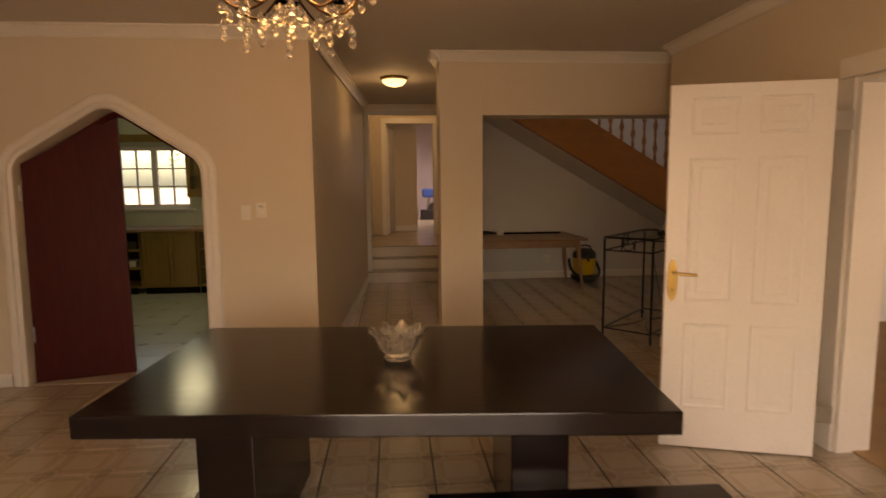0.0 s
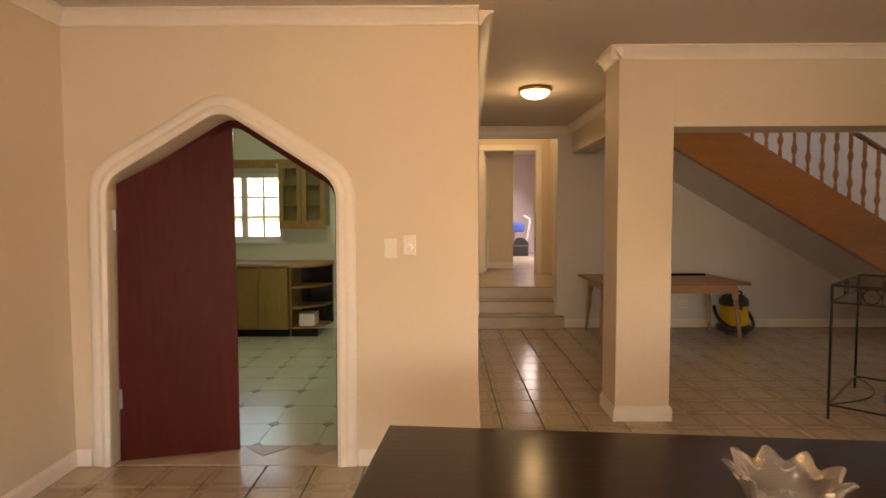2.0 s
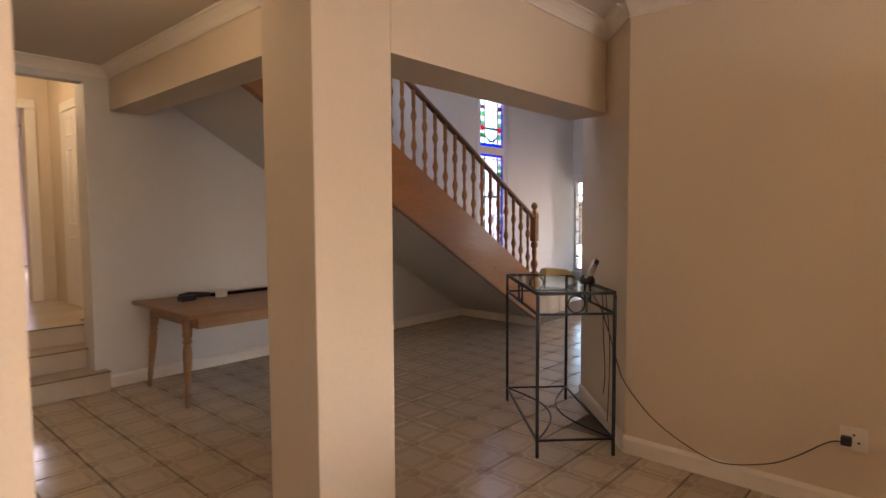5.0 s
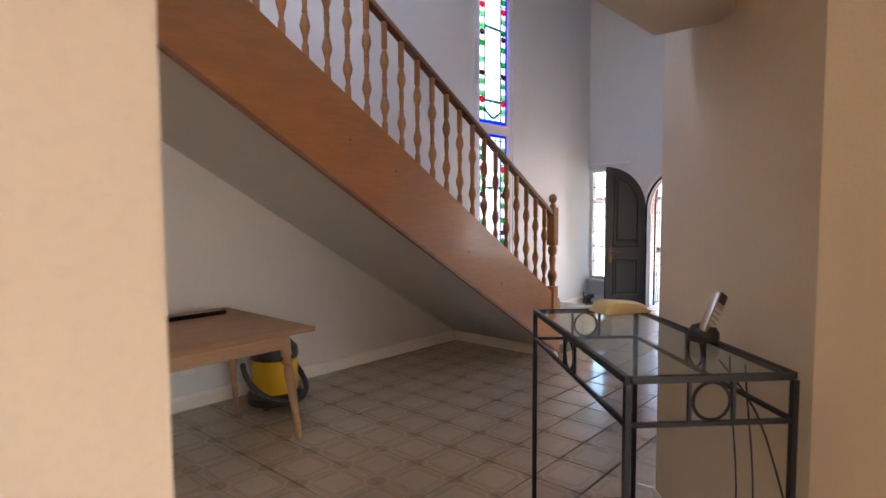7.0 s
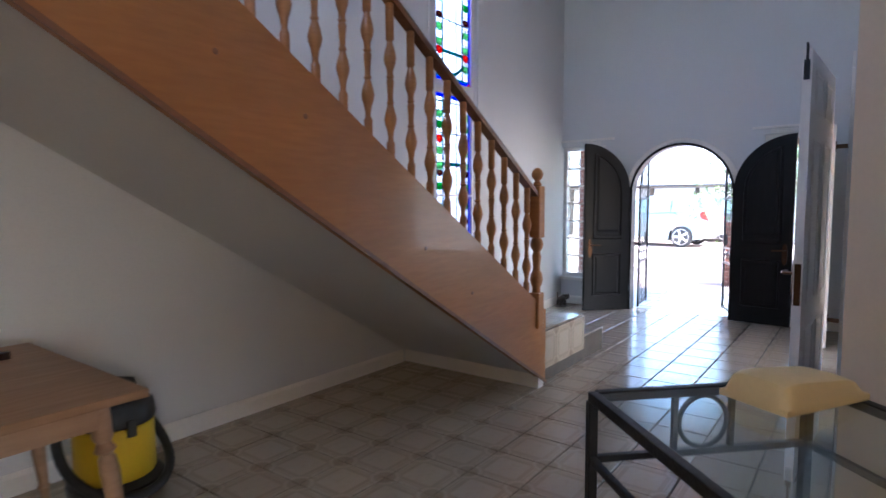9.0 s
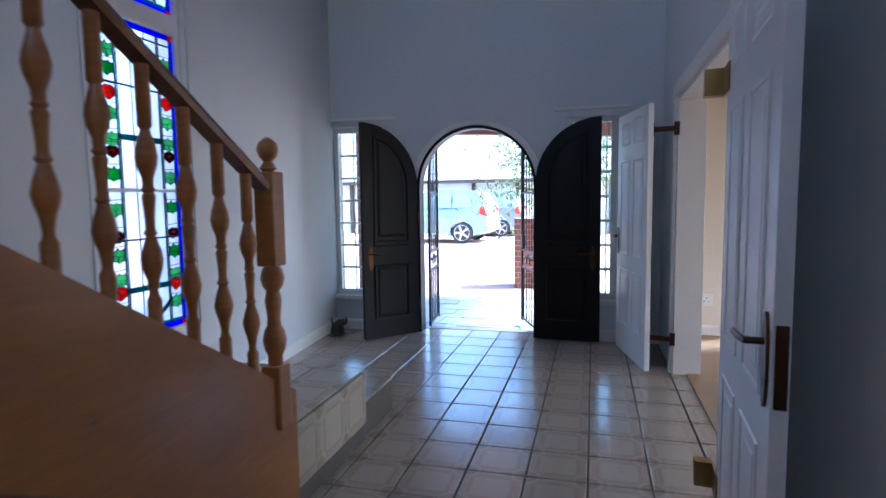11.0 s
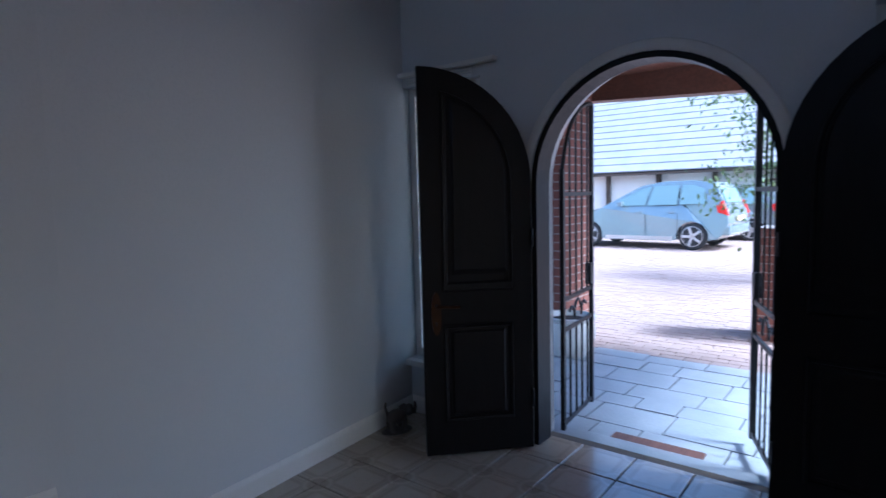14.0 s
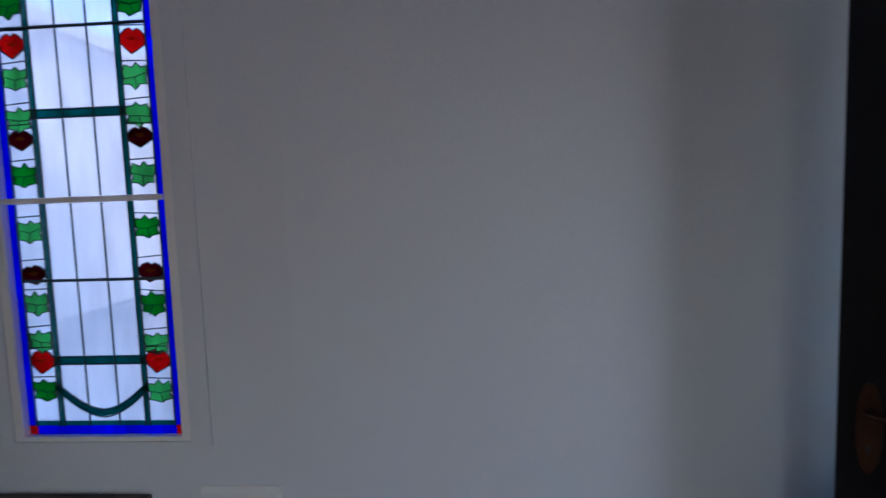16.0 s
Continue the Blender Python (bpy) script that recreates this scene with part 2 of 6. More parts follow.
M_GROUND = surface("brick_paved_ground", (0.35, 0.265, 0.23), (0.30, 0.22, 0.19), 0.9, 1.2, 30, 0.3)
M_PORCHWOOD = wood("red_brown_porch_timber", (0.17, 0.07, 0.04), (0.12, 0.05, 0.03), 0.55, (1, 8, 8))
M_ROOF = surface("grey_roof_tile", (0.27, 0.275, 0.29), (0.22, 0.225, 0.24), 0.75, 2, 30, 0.2)
M_OUTWALL = surface("white_outdoor_plaster", (0.72, 0.70, 0.66), (0.66, 0.64, 0.60), 0.85, 1.5, 40, 0.2)
M_TIMBER = surface("dark_timber_post", (0.05, 0.035, 0.025), (0.07, 0.05, 0.035), 0.7, 3, 40, 0.2)
M_CAR = surface("silver_blue_car_paint", (0.26, 0.33, 0.345), (0.245, 0.31, 0.325), 0.25, 2, 200, 0.0, 0.45, (1, 1, 1), 1.0)
M_CAR2 = surface("silver_car_paint", (0.30, 0.31, 0.30), (0.28, 0.29, 0.28), 0.25, 2, 200, 0.0, 0.45, (1, 1, 1), 1.0)
# The pale teal base colour stands in for sky mirrored in the car windows.
M_CARGLASS = plain("sky_coloured_car_glass", (0.20, 0.30, 0.31), 0.06)
M_TYRE = surface("rubber_tyre", (0.02, 0.02, 0.02), (0.03, 0.03, 0.03), 0.85, 4, 80, 0.2)
M_RIM = surface("alloy_rim", (0.6, 0.6, 0.6), (0.52, 0.52, 0.52), 0.3, 4, 60, 0.0, 0.9)
M_REDLAMP = plain("red_tail_lamp", (0.55, 0.02, 0.015), 0.15)
M_LEAF = surface("green_leaf", (0.07, 0.12, 0.03), (0.12, 0.16, 0.045), 0.6, 3, 40, 0.0)
M_BARK = surface("rough_bark", (0.12, 0.09, 0.065), (0.08, 0.06, 0.045), 0.9, 4, 30, 0.5)
M_POT = surface("white_glazed_pot", (0.66, 0.66, 0.63), (0.56, 0.56, 0.53), 0.35, 3, 40, 0.05)
M_SOIL = surface("dark_soil", (0.05, 0.035, 0.025), (0.035, 0.025, 0.02), 0.95, 6, 60, 0.4)
M_STONE = surface("dark_carved_stone", (0.07, 0.06, 0.05), (0.10, 0.085, 0.07), 0.6, 8, 60, 0.2)
M_BLUE = surface("blue_fabric", (0.03, 0.09, 0.35), (0.025, 0.07, 0.28), 0.8, 6, 90, 0.1)
M_LILAC = surface("lilac_white_paint", (0.68, 0.62, 0.66), (0.65, 0.59, 0.63), 0.6, 0.7, 90, 0.03)
M_LEAD = surface("dark_lead_came", (0.03, 0.05, 0.055), (0.02, 0.04, 0.045), 0.5, 8, 60, 0.1, 0.4)
SG = {
    "milk": stained("milky_white_glass", (0.97, 0.95, 0.98), 0.5, 0.86),
    "blue": stained("cobalt_blue_glass", (0.02, 0.06, 0.85)),
    "green": stained("leaf_green_glass", (0.09, 0.50, 0.10)),
    "pale": stained("pale_green_glass", (0.32, 0.72, 0.30)),
    "teal": stained("teal_glass", (0.02, 0.30, 0.28)),
    "red": stained("ruby_red_glass", (0.80, 0.015, 0.02)),
    "plum": stained("plum_glass", (0.20, 0.015, 0.04)),
    "amber": stained("amber_glass", (0.9, 0.5, 0.02)),
}

# ---------------------------------------------------------------- mesh helpers


def part(name, bm, mat, parent=None, label="", smooth=False):
    me = bpy.data.meshes.new(name)
    bmesh.ops.recalc_face_normals(bm, faces=bm.faces[:])
    if smooth:
        for f in bm.faces:
            f.smooth = True
    bm.to_mesh(me)
    bm.free()
    me.materials.append(mat)
    if smooth:
        me.set_sharp_from_angle(angle=radians(40))
    ob = new(name, me)
    if parent is not None:
        ob.parent = parent
    if label:
        ob["label"] = label
    return ob


def share(name, ob, parent, m):
    """One more object on the mesh of ob."""
    o = new(name, ob.data)
    o.parent, o.matrix_basis = parent, m
    return o


def thing(name, label, category, group="", m=None):
    o = tagged(new(name), label, category, group)
    if m is not None:
        o.matrix_basis = m
    return o


def setting(ob):
    return tagged(ob, kind="structure")


def boxes(*specs, bevel=0.0):
    """Each spec: x0, x1, y0, y1, z0, z1."""
    bm = bmesh.new()
    for x0, x1, y0, y1, z0, z1 in specs:
        m = Matrix.LocRotScale(((x0 + x1) / 2, (y0 + y1) / 2, (z0 + z1) / 2), None, (abs(x1 - x0), abs(y1 - y0), abs(z1 - z0)))
        bmesh.ops.create_cube(bm, size=1.0, matrix=m)
    if bevel:
        bmesh.ops.bevel(bm, geom=bm.edges[:], offset=bevel, segments=2, affect="EDGES", profile=0.6)
    return bm


def prism(points, axis, a, b, bm=None):
    """A flat outline pushed from a to b along an axis: x (y, z), y (x, z), z (x, y)."""
    bm = bm or bmesh.new()
    put = {"x": lambda p, q, d: (d, p, q), "y": lambda p, q, d: (p, d, q), "z": lambda p, q, d: (p, q, d)}[axis]
    lo = [bm.verts.new(put(p, q, a)) for p, q in points]
    hi = [bm.verts.new(put(p, q, b)) for p, q in points]
    bm.faces.new(lo)
    bm.faces.new(hi)
    n = len(points)
    for i in range(n):
        bm.faces.new((lo[i], lo[(i + 1) % n], hi[(i + 1) % n], hi[i]))
    return bm


def lathe(profile, segs=20, bm=None, at=(0, 0, 0)):
    """Profile rows of radius, height, turned about z."""
    bm = bm or bmesh.new()
    rings = []
    for r, z in profile:
        rings.append([bm.verts.new((at[0] + r * math.cos(k * math.tau / segs), at[1] + r * math.sin(k * math.tau / segs), at[2] + z)) for k in range(segs)])
    for a, b in zip(rings, rings[1:]):
        for k in range(segs):
            bm.faces.new((a[k], a[(k + 1) % segs], b[(k + 1) % segs], b[k]))
    bm.faces.new(rings[0])
    bm.faces.new(rings[-1])
    return bm


def tube(points, r, segs=8, bm=None):
    """A round bar along a line of points; r may be a list, one for each point."""
    bm = bm or bmesh.new()
    pts = [Vector(p) for p in points]
    rs = r if isinstance(r, (list, tuple)) else [r] * len(pts)
    side, rings = None, []
    for i, p in enumerate(pts):
        way = (pts[min(i + 1, len(pts) - 1)] - pts[max(i - 1, 0)]).normalized()
        if side is None:
            side = way.orthogonal().normalized()
        side = (side - way * side.dot(way)).normalized()
        up = way.cross(side)
        rings.append([bm.verts.new(p + rs[i] * (math.cos(k * math.tau / segs) * side + math.sin(k * math.tau / segs) * up)) for k in range(segs)])
    for a, b in zip(rings, rings[1:]):
        for k in range(segs):
            bm.faces.new((a[k], a[(k + 1) % segs], b[(k + 1) % segs], b[k]))
    bm.faces.new(rings[0])
    bm.faces.new(rings[-1])
    return bm


def strip(points, width_profile, bm=None, closed=False):
    """Sweeps a profile of (outward, proud) rows along a flat outline in x, z: mitred trim on a wall that faces -y."""
    bm = bm or bmesh.new()
    pts = [Vector(p) for p in points]
    rings = []
    for i, p in enumerate(pts):
        d0 = (p - pts[i - 1]).normalized() if i else (pts[1] - p).normalized()
        d1 = (pts[i + 1] - p).normalized() if i + 1 < len(pts) else d0
        n0, n1 = Vector((-d0.y, d0.x)), Vector((-d1.y, d1.x))
        n = (n0 + n1).normalized()
        n /= max(0.4, n.dot(n0))
        rings.append([bm.verts.new((p.x + n.x * o, -h, p.y + n.y * o)) for o, h in width_profile])
    k = len(width_profile)
    for a, b in zip(rings, rings[1:]):
        for j in range(k):
            bm.faces.new((a[j], a[(j + 1) % k], b[(j + 1) % k], b[j]))
    bm.faces.new(rings[0])
    bm.faces.new(rings[-1])
    return bm


def rounded(points, radius, steps=5):
    """An open outline with its inner corners rounded."""
    pts = [Vector(p) for p in points]
    out = [tuple(pts[0])]
    for a, p, b in zip(pts, pts[1:], pts[2:]):
        u, v = (a - p), (b - p)
        r = min(radius, u.length * 0.45, v.length * 0.45)
        s, e = p + u.normalized() * r, p + v.normalized() * r
        for k in range(steps + 1):
            t = k / steps
            out.append(tuple((1 - t) ** 2 * s + 2 * t * (1 - t) * p + t * t * e))
    out.append(tuple(pts[-1]))
    return out


def cornice(name, a, b, z, inward, mat=M_TRIM):
    """A coved moulding along the top of a wall from a to b; inward points into the room."""
    a, b, n = Vector(a), Vector(b), Vector(inward)
    bm = bmesh.new()
    prof = [(0.0, 0.0), (0.0, -0.085), (0.012, -0.085), (0.014, -0.072), (0.03, -0.05), (0.055, -0.025), (0.07, -0.014), (0.085, -0.012), (0.085, 0.0)]
    ends = [[bm.verts.new((p.x + n.x * o, p.y + n.y * o, z + h)) for o, h in prof] for p in (a, b)]
    for k in range(len(prof)):
        j = (k + 1) % len(prof)
        bm.faces.new((ends[0][k], ends[0][j], ends[1][j], ends[1][k]))
    bm.faces.new(ends[0])
    bm.faces.new(ends[1])
    return setting(part(name, bm, mat))


def skirting(name, a, b, inward, z=0.0, h=0.10, mat=M_TRIM):
    a, b, n = Vector(a), Vector(b), Vector(inward)
    bm = bmesh.new()
    prof = [(0.0, 0.001), (0.016, 0.001), (0.016, h - 0.022), (0.010, h - 0.008), (0.006, h), (0.0, h)]
    ends = [[bm.verts.new((p.x + n.x * o, p.y + n.y * o, z + k)) for o, k in prof] for p in (a, b)]
    for k in range(len(prof)):
        j = (k + 1) % len(prof)
        bm.faces.new((ends[0][k], ends[0][j], ends[1][j], ends[1][k]))
    bm.faces.new(ends[0])
    bm.faces.new(ends[1])
    return setting(part(name, bm, mat))


# ---------------------------------------------------------------- plan, in metres
CEIL = 2.72          # low ceiling of the dining room and passage
HIGH = 5.4           # ceiling of the stair hall
AY = 4.70            # wall with the kitchen arch
LX = -3.25           # left wall of the dining room
RX = 2.30            # right wall of the dining room
BY = 9.02            # back wall, behind the stair
FX = 8.85            # front wall, inner face
HY = 5.90            # wall between hall and lounge
DY = -2.5            # wall behind the starting point

# ---- arched wall to the kitchen
OUT = rounded([(-3.03, 0), (-3.0, 1.74), (-2.31, 2.15), (-1.635, 1.72), (-1.645, 0)], 0.10)
wall = [(-6.0, 0), OUT[0], *OUT[1:-1], OUT[-1], (-0.79, 0), (-0.79, CEIL), (-6.0, CEIL)]
setting(part("wall_kitchen", prism(wall, "y", AY, AY + 0.28), M_WALL))
ARCH_PROFILE = [(0.0, 0.0), (0.0, 0.020), (0.022, 0.032), (0.045, 0.026), (0.052, 0.018), (0.075, 0.024), (0.095, 0.018), (0.11, 0.010), (0.115, 0.0)]
trim = part("trim_kitchen_arch", strip(OUT, ARCH_PROFILE), M_TRIM, smooth=True)
trim.location = (0, AY, 0)
setting(trim)
inner = [(x, z) for x, z in OUT]
prof = [(-0.045, 0.0), (-0.045, 0.05), (0.002, 0.05), (0.002, 0.0)]
frame_bm = strip(inner, prof)
reddoor_frame = part("door_frame_kitchen", frame_bm, M_REDDOOR)
reddoor_frame.location = (0, AY + 0.24, 0)
setting(reddoor_frame)

# ---- left wall with a matching arch
left_out = rounded([(2.35, 0), (2.35, 1.76), (3.12, 2.15), (3.87, 1.76), (3.87, 0)], 0.10)
poly = [(DY, 0), *left_out, (AY + 0.28, 0), (AY + 0.28, CEIL), (DY, CEIL)]
setting(part("wall_left", prism(poly, "x", LX - 0.25, LX), M_WALL))
trim = part("trim_left_arch", strip([(y, z) for y, z in left_out], ARCH_PROFILE), M_TRIM, smooth=True)
trim.matrix_basis = pose(LX, 0, 0, 0, 0, 90)
setting(trim)
setting(part("wall_left_room", boxes((LX - 1.6, LX - 1.5, 1.6, 4.6, 0, CEIL), (LX - 1.5, LX - 0.25, 1.6, 1.7, 0, CEIL), (LX - 1.5, LX - 0.25, 4.5, 4.6, 0, CEIL)), M_WALL))

# ---- passage wall, slightly splayed
setting(part("wall_passage", prism([(-0.79, AY + 0.28), (-1.05, AY + 0.28), (-1.05, 11.5), (-0.60, 11.5), (-0.60, BY)], "z", 0, 3.3), M_WALL))
# ---- pier and beams
setting(part("pier", boxes((0.265, 0.665, 5.45, 5.80, 0, CEIL), bevel=0.006), M_WALL))
setting(part("beam_front", boxes((0.665, 2.75, 5.45, 5.78, 2.16, CEIL + 0.2)), M_WALL))
setting(part("beam_passage", boxes((0.72, 1.0, 5.805, BY, 2.37, CEIL + 0.2)), M_WALL))
# The gap from y 6.4 to 8.2 is added for the upper hall lamp.
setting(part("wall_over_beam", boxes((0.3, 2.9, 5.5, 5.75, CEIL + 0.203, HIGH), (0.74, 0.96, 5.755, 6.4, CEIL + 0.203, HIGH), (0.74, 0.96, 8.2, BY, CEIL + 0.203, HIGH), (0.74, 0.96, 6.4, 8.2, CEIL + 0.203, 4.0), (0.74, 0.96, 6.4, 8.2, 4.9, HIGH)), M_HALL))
# ---- right wall of the dining room, with the lounge door
setting(part("wall_dining_right", boxes((RX, RX + 0.2, 3.04, 5.13, 0, CEIL + 0.1), (RX, RX + 0.2, DY, 2.2, 0, CEIL + 0.1), (RX, RX + 0.2, 2.2, 3.04, 2.08, CEIL + 0.1)), M_WALL))
setting(part("wall_splayed", prism([(RX, 5.13), (3.095, 5.865), (3.12, 5.62), (RX + 0.2, 5.05)], "z", 0, HIGH), M_WALL))
# ---- hall and lounge wall with a wide double door
D0, D1 = 5.62, 7.93
setting(part("wall_hall_lounge", prism([(3.097, 5.867), (3.12, 5.70), (D0, 5.70), (D0, HY)], "z", 0, HIGH, boxes((D1, FX + 0.8, HY - 0.2, HY, 0, HIGH), (D0, D1, HY - 0.2, HY, 2.12, HIGH))), M_HALL))
setting(part("trim_lounge_door", boxes((D0 - 0.09, D0, HY, HY + 0.025, 0, 2.12), (D1, D1 + 0.09, HY, HY + 0.025, 0, 2.12), (D0 - 0.09, D1 + 0.09, HY, HY + 0.025, 2.122, 2.21), (D0, D0 + 0.03, HY - 0.2, HY, 0, 2.09), (D1 - 0.03, D1, HY - 0.2, HY, 0, 2.09), (D0, D1, HY - 0.2, HY, 2.092, 2.119), bevel=0.004), M_TRIM))
# ---- back wall with the passage opening and the tall window
WX0, WX1 = 5.75, 6.41
setting(part("wall_back", boxes((0.53, WX0, BY, BY + 0.25, 0, HIGH), (WX1, 6.80, BY, BY + 0.25, 0, HIGH), (WX0, WX1, BY, BY + 0.25, 0, 0.585), (WX0, WX1, BY, BY + 0.25, 4.5, HIGH), (-0.598, -0.53, BY, BY + 0.12, 0, HIGH), (-0.53, 0.53, BY, BY + 0.12, 2.58, HIGH)), M_HALL))
# ---- front wall with the round-headed entrance and two sidelights
CY, R0, SPRING = 7.645, 0.607, 1.505
RISE = 1.49
arc = [(CY + R0 * math.cos(a), RISE + R0 * math.sin(a)) for a in np.linspace(math.pi, 0, 25)]
SL, SR = (8.58, 9.185), (6.30, 6.76)
bm = prism([(SR[1], 0), (CY - R0, 0), *arc, (CY + R0, 0), (SL[0], 0), (SL[0], HIGH), (SR[1], HIGH)], "x", FX, FX + 0.25)
setting(part("wall_front", bm, M_HALL))
setting(part("wall_entrance_side", prism([(6.80, BY), (FX + 0.25, BY + 0.18), (FX + 0.25, BY + 0.42), (6.80, BY + 0.25)], "z", 0, HIGH), M_HALL))
BE = BY + 0.16
setting(part("wall_front_sides", boxes((FX, FX + 0.25, HY, SR[0], 0, HIGH), (FX, FX + 0.25, SR[0], SR[1], 0, 0.40), (FX, FX + 0.25, SR[0], SR[1], 2.13, HIGH), (FX, FX + 0.25, SL[1], BE + 0.05, 0, HIGH), (FX, FX + 0.25, SL[0], SL[1], 0, 0.37), (FX, FX + 0.25, SL[0], SL[1], 2.13, HIGH)), M_HALL))
arch = [(-(CY + R0), 0.0), *[(-y, z) for y, z in reversed(arc)], (-(CY - R0), 0.0)]
bm = strip(arch, [(0.0, 0.0), (0.0, 0.012), (0.022, 0.02), (0.05, 0.012), (0.055, 0.0)])
for f in bm.verts:
    f.co = Vector((FX + f.co.y, -f.co.x, f.co.z))
setting(part("trim_entrance_arch", bm, M_TRIM, smooth=True))
bm = strip(arch, [(-0.03, -0.15), (-0.03, -0.004), (0.002, -0.004), (0.002, -0.15)])
for f in bm.verts:
    f.co = Vector((FX + f.co.y, -f.co.x, f.co.z))
setting(part("door_frame_entrance", bm, M_DARKDOOR))

# ---- ceilings
setting(part("ceiling_dining", boxes((LX - 1.7, RX + 0.2, DY, 5.46, CEIL, CEIL + 0.15), (-1.0, 0.73, 5.462, BY, CEIL, CEIL + 0.15)), M_CEIL))
setting(part("ceiling_hall", boxes((0.3, FX + 0.3, 5.0, BY + 0.25, HIGH, HIGH + 0.15)), M_CEIL))
setting(part("ceiling_lounge", boxes((RX + 0.2, 9.4, -0.1, HY - 0.2, CEIL, CEIL + 0.15)), M_CEIL))
setting(part("ceiling_kitchen", boxes((-6.2, -1.05, AY + 0.28, 9.25, CEIL, CEIL + 0.15)), M_CEIL))
setting(part("ceiling_landing", boxes((-1.3, 3.2, BY + 0.121, 17.8, 3.25, 3.4)), M_CEIL))
# ---- rest of the shell
setting(part("wall_dining_back", boxes((LX, -1.75, DY - 0.2, DY, 0, CEIL), (0.95, RX, DY - 0.2, DY, 0, CEIL), (-1.75, 0.95, DY - 0.2, DY, 0, 0.55), (-1.75, 0.95, DY - 0.2, DY, 2.15, CEIL)), M_WALL))
# The opening in the y = 0 wall is added for the lounge lamp.
setting(part("wall_lounge", boxes((RX + 0.2, 4.9, -0.2, 0, 0, CEIL), (8.1, 9.45, -0.2, 0, 0, CEIL), (4.9, 8.1, -0.2, 0, 0, 0.6), (4.9, 8.1, -0.2, 0, 2.15, CEIL), (9.25, 9.45, 4.68, HY - 0.2, 0, CEIL), (9.25, 9.45, 0, 3.2, 0, CEIL), (9.25, 9.45, 3.2, 4.68, 0, 0.55), (9.25, 9.45, 3.2, 4.68, 1.9, CEIL)), M_WALL))
setting(part("wall_kitchen_shell", boxes((-6.2, -6.0, AY, 9.25, 0, CEIL), (-6.0, -4.28, BY, BY + 0.2, 0, CEIL), (-3.2, -1.05, BY, BY + 0.2, 0, CEIL), (-4.28, -3.2, BY, BY + 0.2, 0, 1.2), (-4.28, -3.2, BY, BY + 0.2, 2.12, CEIL)), M_KITWALL))
setting(part("wall_landing", boxes((0.86, 1.0, BY + 0.251, 11.45, 0, 3.3), (-0.60, -0.30, 11.45, 11.6, 0.51, 3.3), (0.62, 0.86, 11.45, 11.6, 0.51, 3.3), (-0.30, 0.62, 11.45, 11.6, 2.69, 3.3), (-1.3, -1.1, 11.5, 17.6, 0.3, 3.3), (-1.1, 0.33, 12.4, 12.55, 0.3, 3.3), (2.9, 3.1, 11.5, 17.6, 0.3, 3.3), (1.0, 2.9, 11.33, 11.45, 0.3, 3.3)), M_WALL))
setting(part("wall_far_room", boxes((-1.1, 2.9, 17.4, 17.6, 0.3, 3.3)), M_LILAC))

# ---- floors
setting(part("floor_bed", boxes((LX - 1.6, RX + 0.1, DY, AY + 0.29, -0.12, -0.012), (-1.05, FX + 0.25, AY + 0.292, BY + 0.2, -0.12, -0.012)), M_GROUT))
setting(part("floor_lounge_carpet", boxes((RX + 0.1, 9.25, 0, 5.02, -0.1, 0.012), (3.3, 9.25, 5.02, HY - 0.1, -0.1, 0.012)), M_CARPET))
setting(part("floor_landing", boxes((-1.1, 2.9, 9.75, 17.4, 0.3, 0.509)), M_LANDING))
setting(part("floor_kitchen_bed", boxes((-6.0, -1.05, AY + 0.292, BY, -0.12, -0.014)), M_GROUT))

# ---- cornices and skirtings
cornice("cornice_arch_wall", (LX, AY), (-0.79, AY), CEIL, (0, -1))
cornice("cornice_left", (LX, DY), (LX, AY), CEIL, (1, 0))
cornice("cornice_passage", (-0.785, AY), (-0.60, BY), CEIL, (1, 0))
cornice("cornice_beam_front", (0.19, 5.45), (2.62, 5.45), CEIL, (0, -1))
cornice("cornice_pier", (0.265, 5.38), (0.265, 5.80), CEIL, (-1, 0))
cornice("cornice_beam_passage", (0.72, 5.80), (0.72, BY), CEIL, (-1, 0))
cornice("cornice_passage_end", (-0.6, BY), (0.72, BY), CEIL, (0, -1))
cornice("cornice_right", (RX, DY), (RX, 5.13), CEIL, (-1, 0))
cornice("cornice_splayed", (RX, 5.13), (2.66, 5.45), CEIL, (-0.707, 0.707))
skirting("baseboard_arch_wall", (-1.52, AY), (-0.79, AY), (0, -1))
skirting("baseboard_arch_end", (LX, AY), (-3.15, AY), (0, -1))
skirting("baseboard_left", (LX, 3.99), (LX, AY), (1, 0))
skirting("baseboard_passage", (-0.785, AY), (-0.60, 8.93), (1, 0))
skirting("baseboard_back", (0.53, BY), (5.27, BY), (0, -1), h=0.11)
skirting("baseboard_right", (RX, 3.14), (RX, 5.13), (-1, 0), h=0.11)
skirting("baseboard_splayed", (RX, 5.13), (3.09, 5.86), (-0.655, 0.756), h=0.11)
skirting("baseboard_hall_right", (3.10, 5.867), (D0 - 0.1, HY), (0, 1))
skirting("baseboard_entrance", (6.80, BY), (FX, BE), (0, -1), h=0.11)
skirting("baseboard_entrance_short", (6.70, BY), (6.80, BY), (0, -1), h=0.11)
skirting("baseboard_step", (6.44, BY), (6.73, BY), (0, -1), z=0.207, h=0.22)
skirting("baseboard_front", (FX, 8.35), (FX, BE), (-1, 0), h=0.11)
skirting("baseboard_front_right", (FX, HY), (FX, 6.97), (-1, 0), h=0.11)
skirting("baseboard_lounge", (9.25, 0), (9.25, HY - 0.2), (-1, 0), z=0.012, h=0.10)
skirting("baseboard_landing", (-1.1, 12.4), (0.33, 12.4), (0, -1), z=0.51, h=0.12)
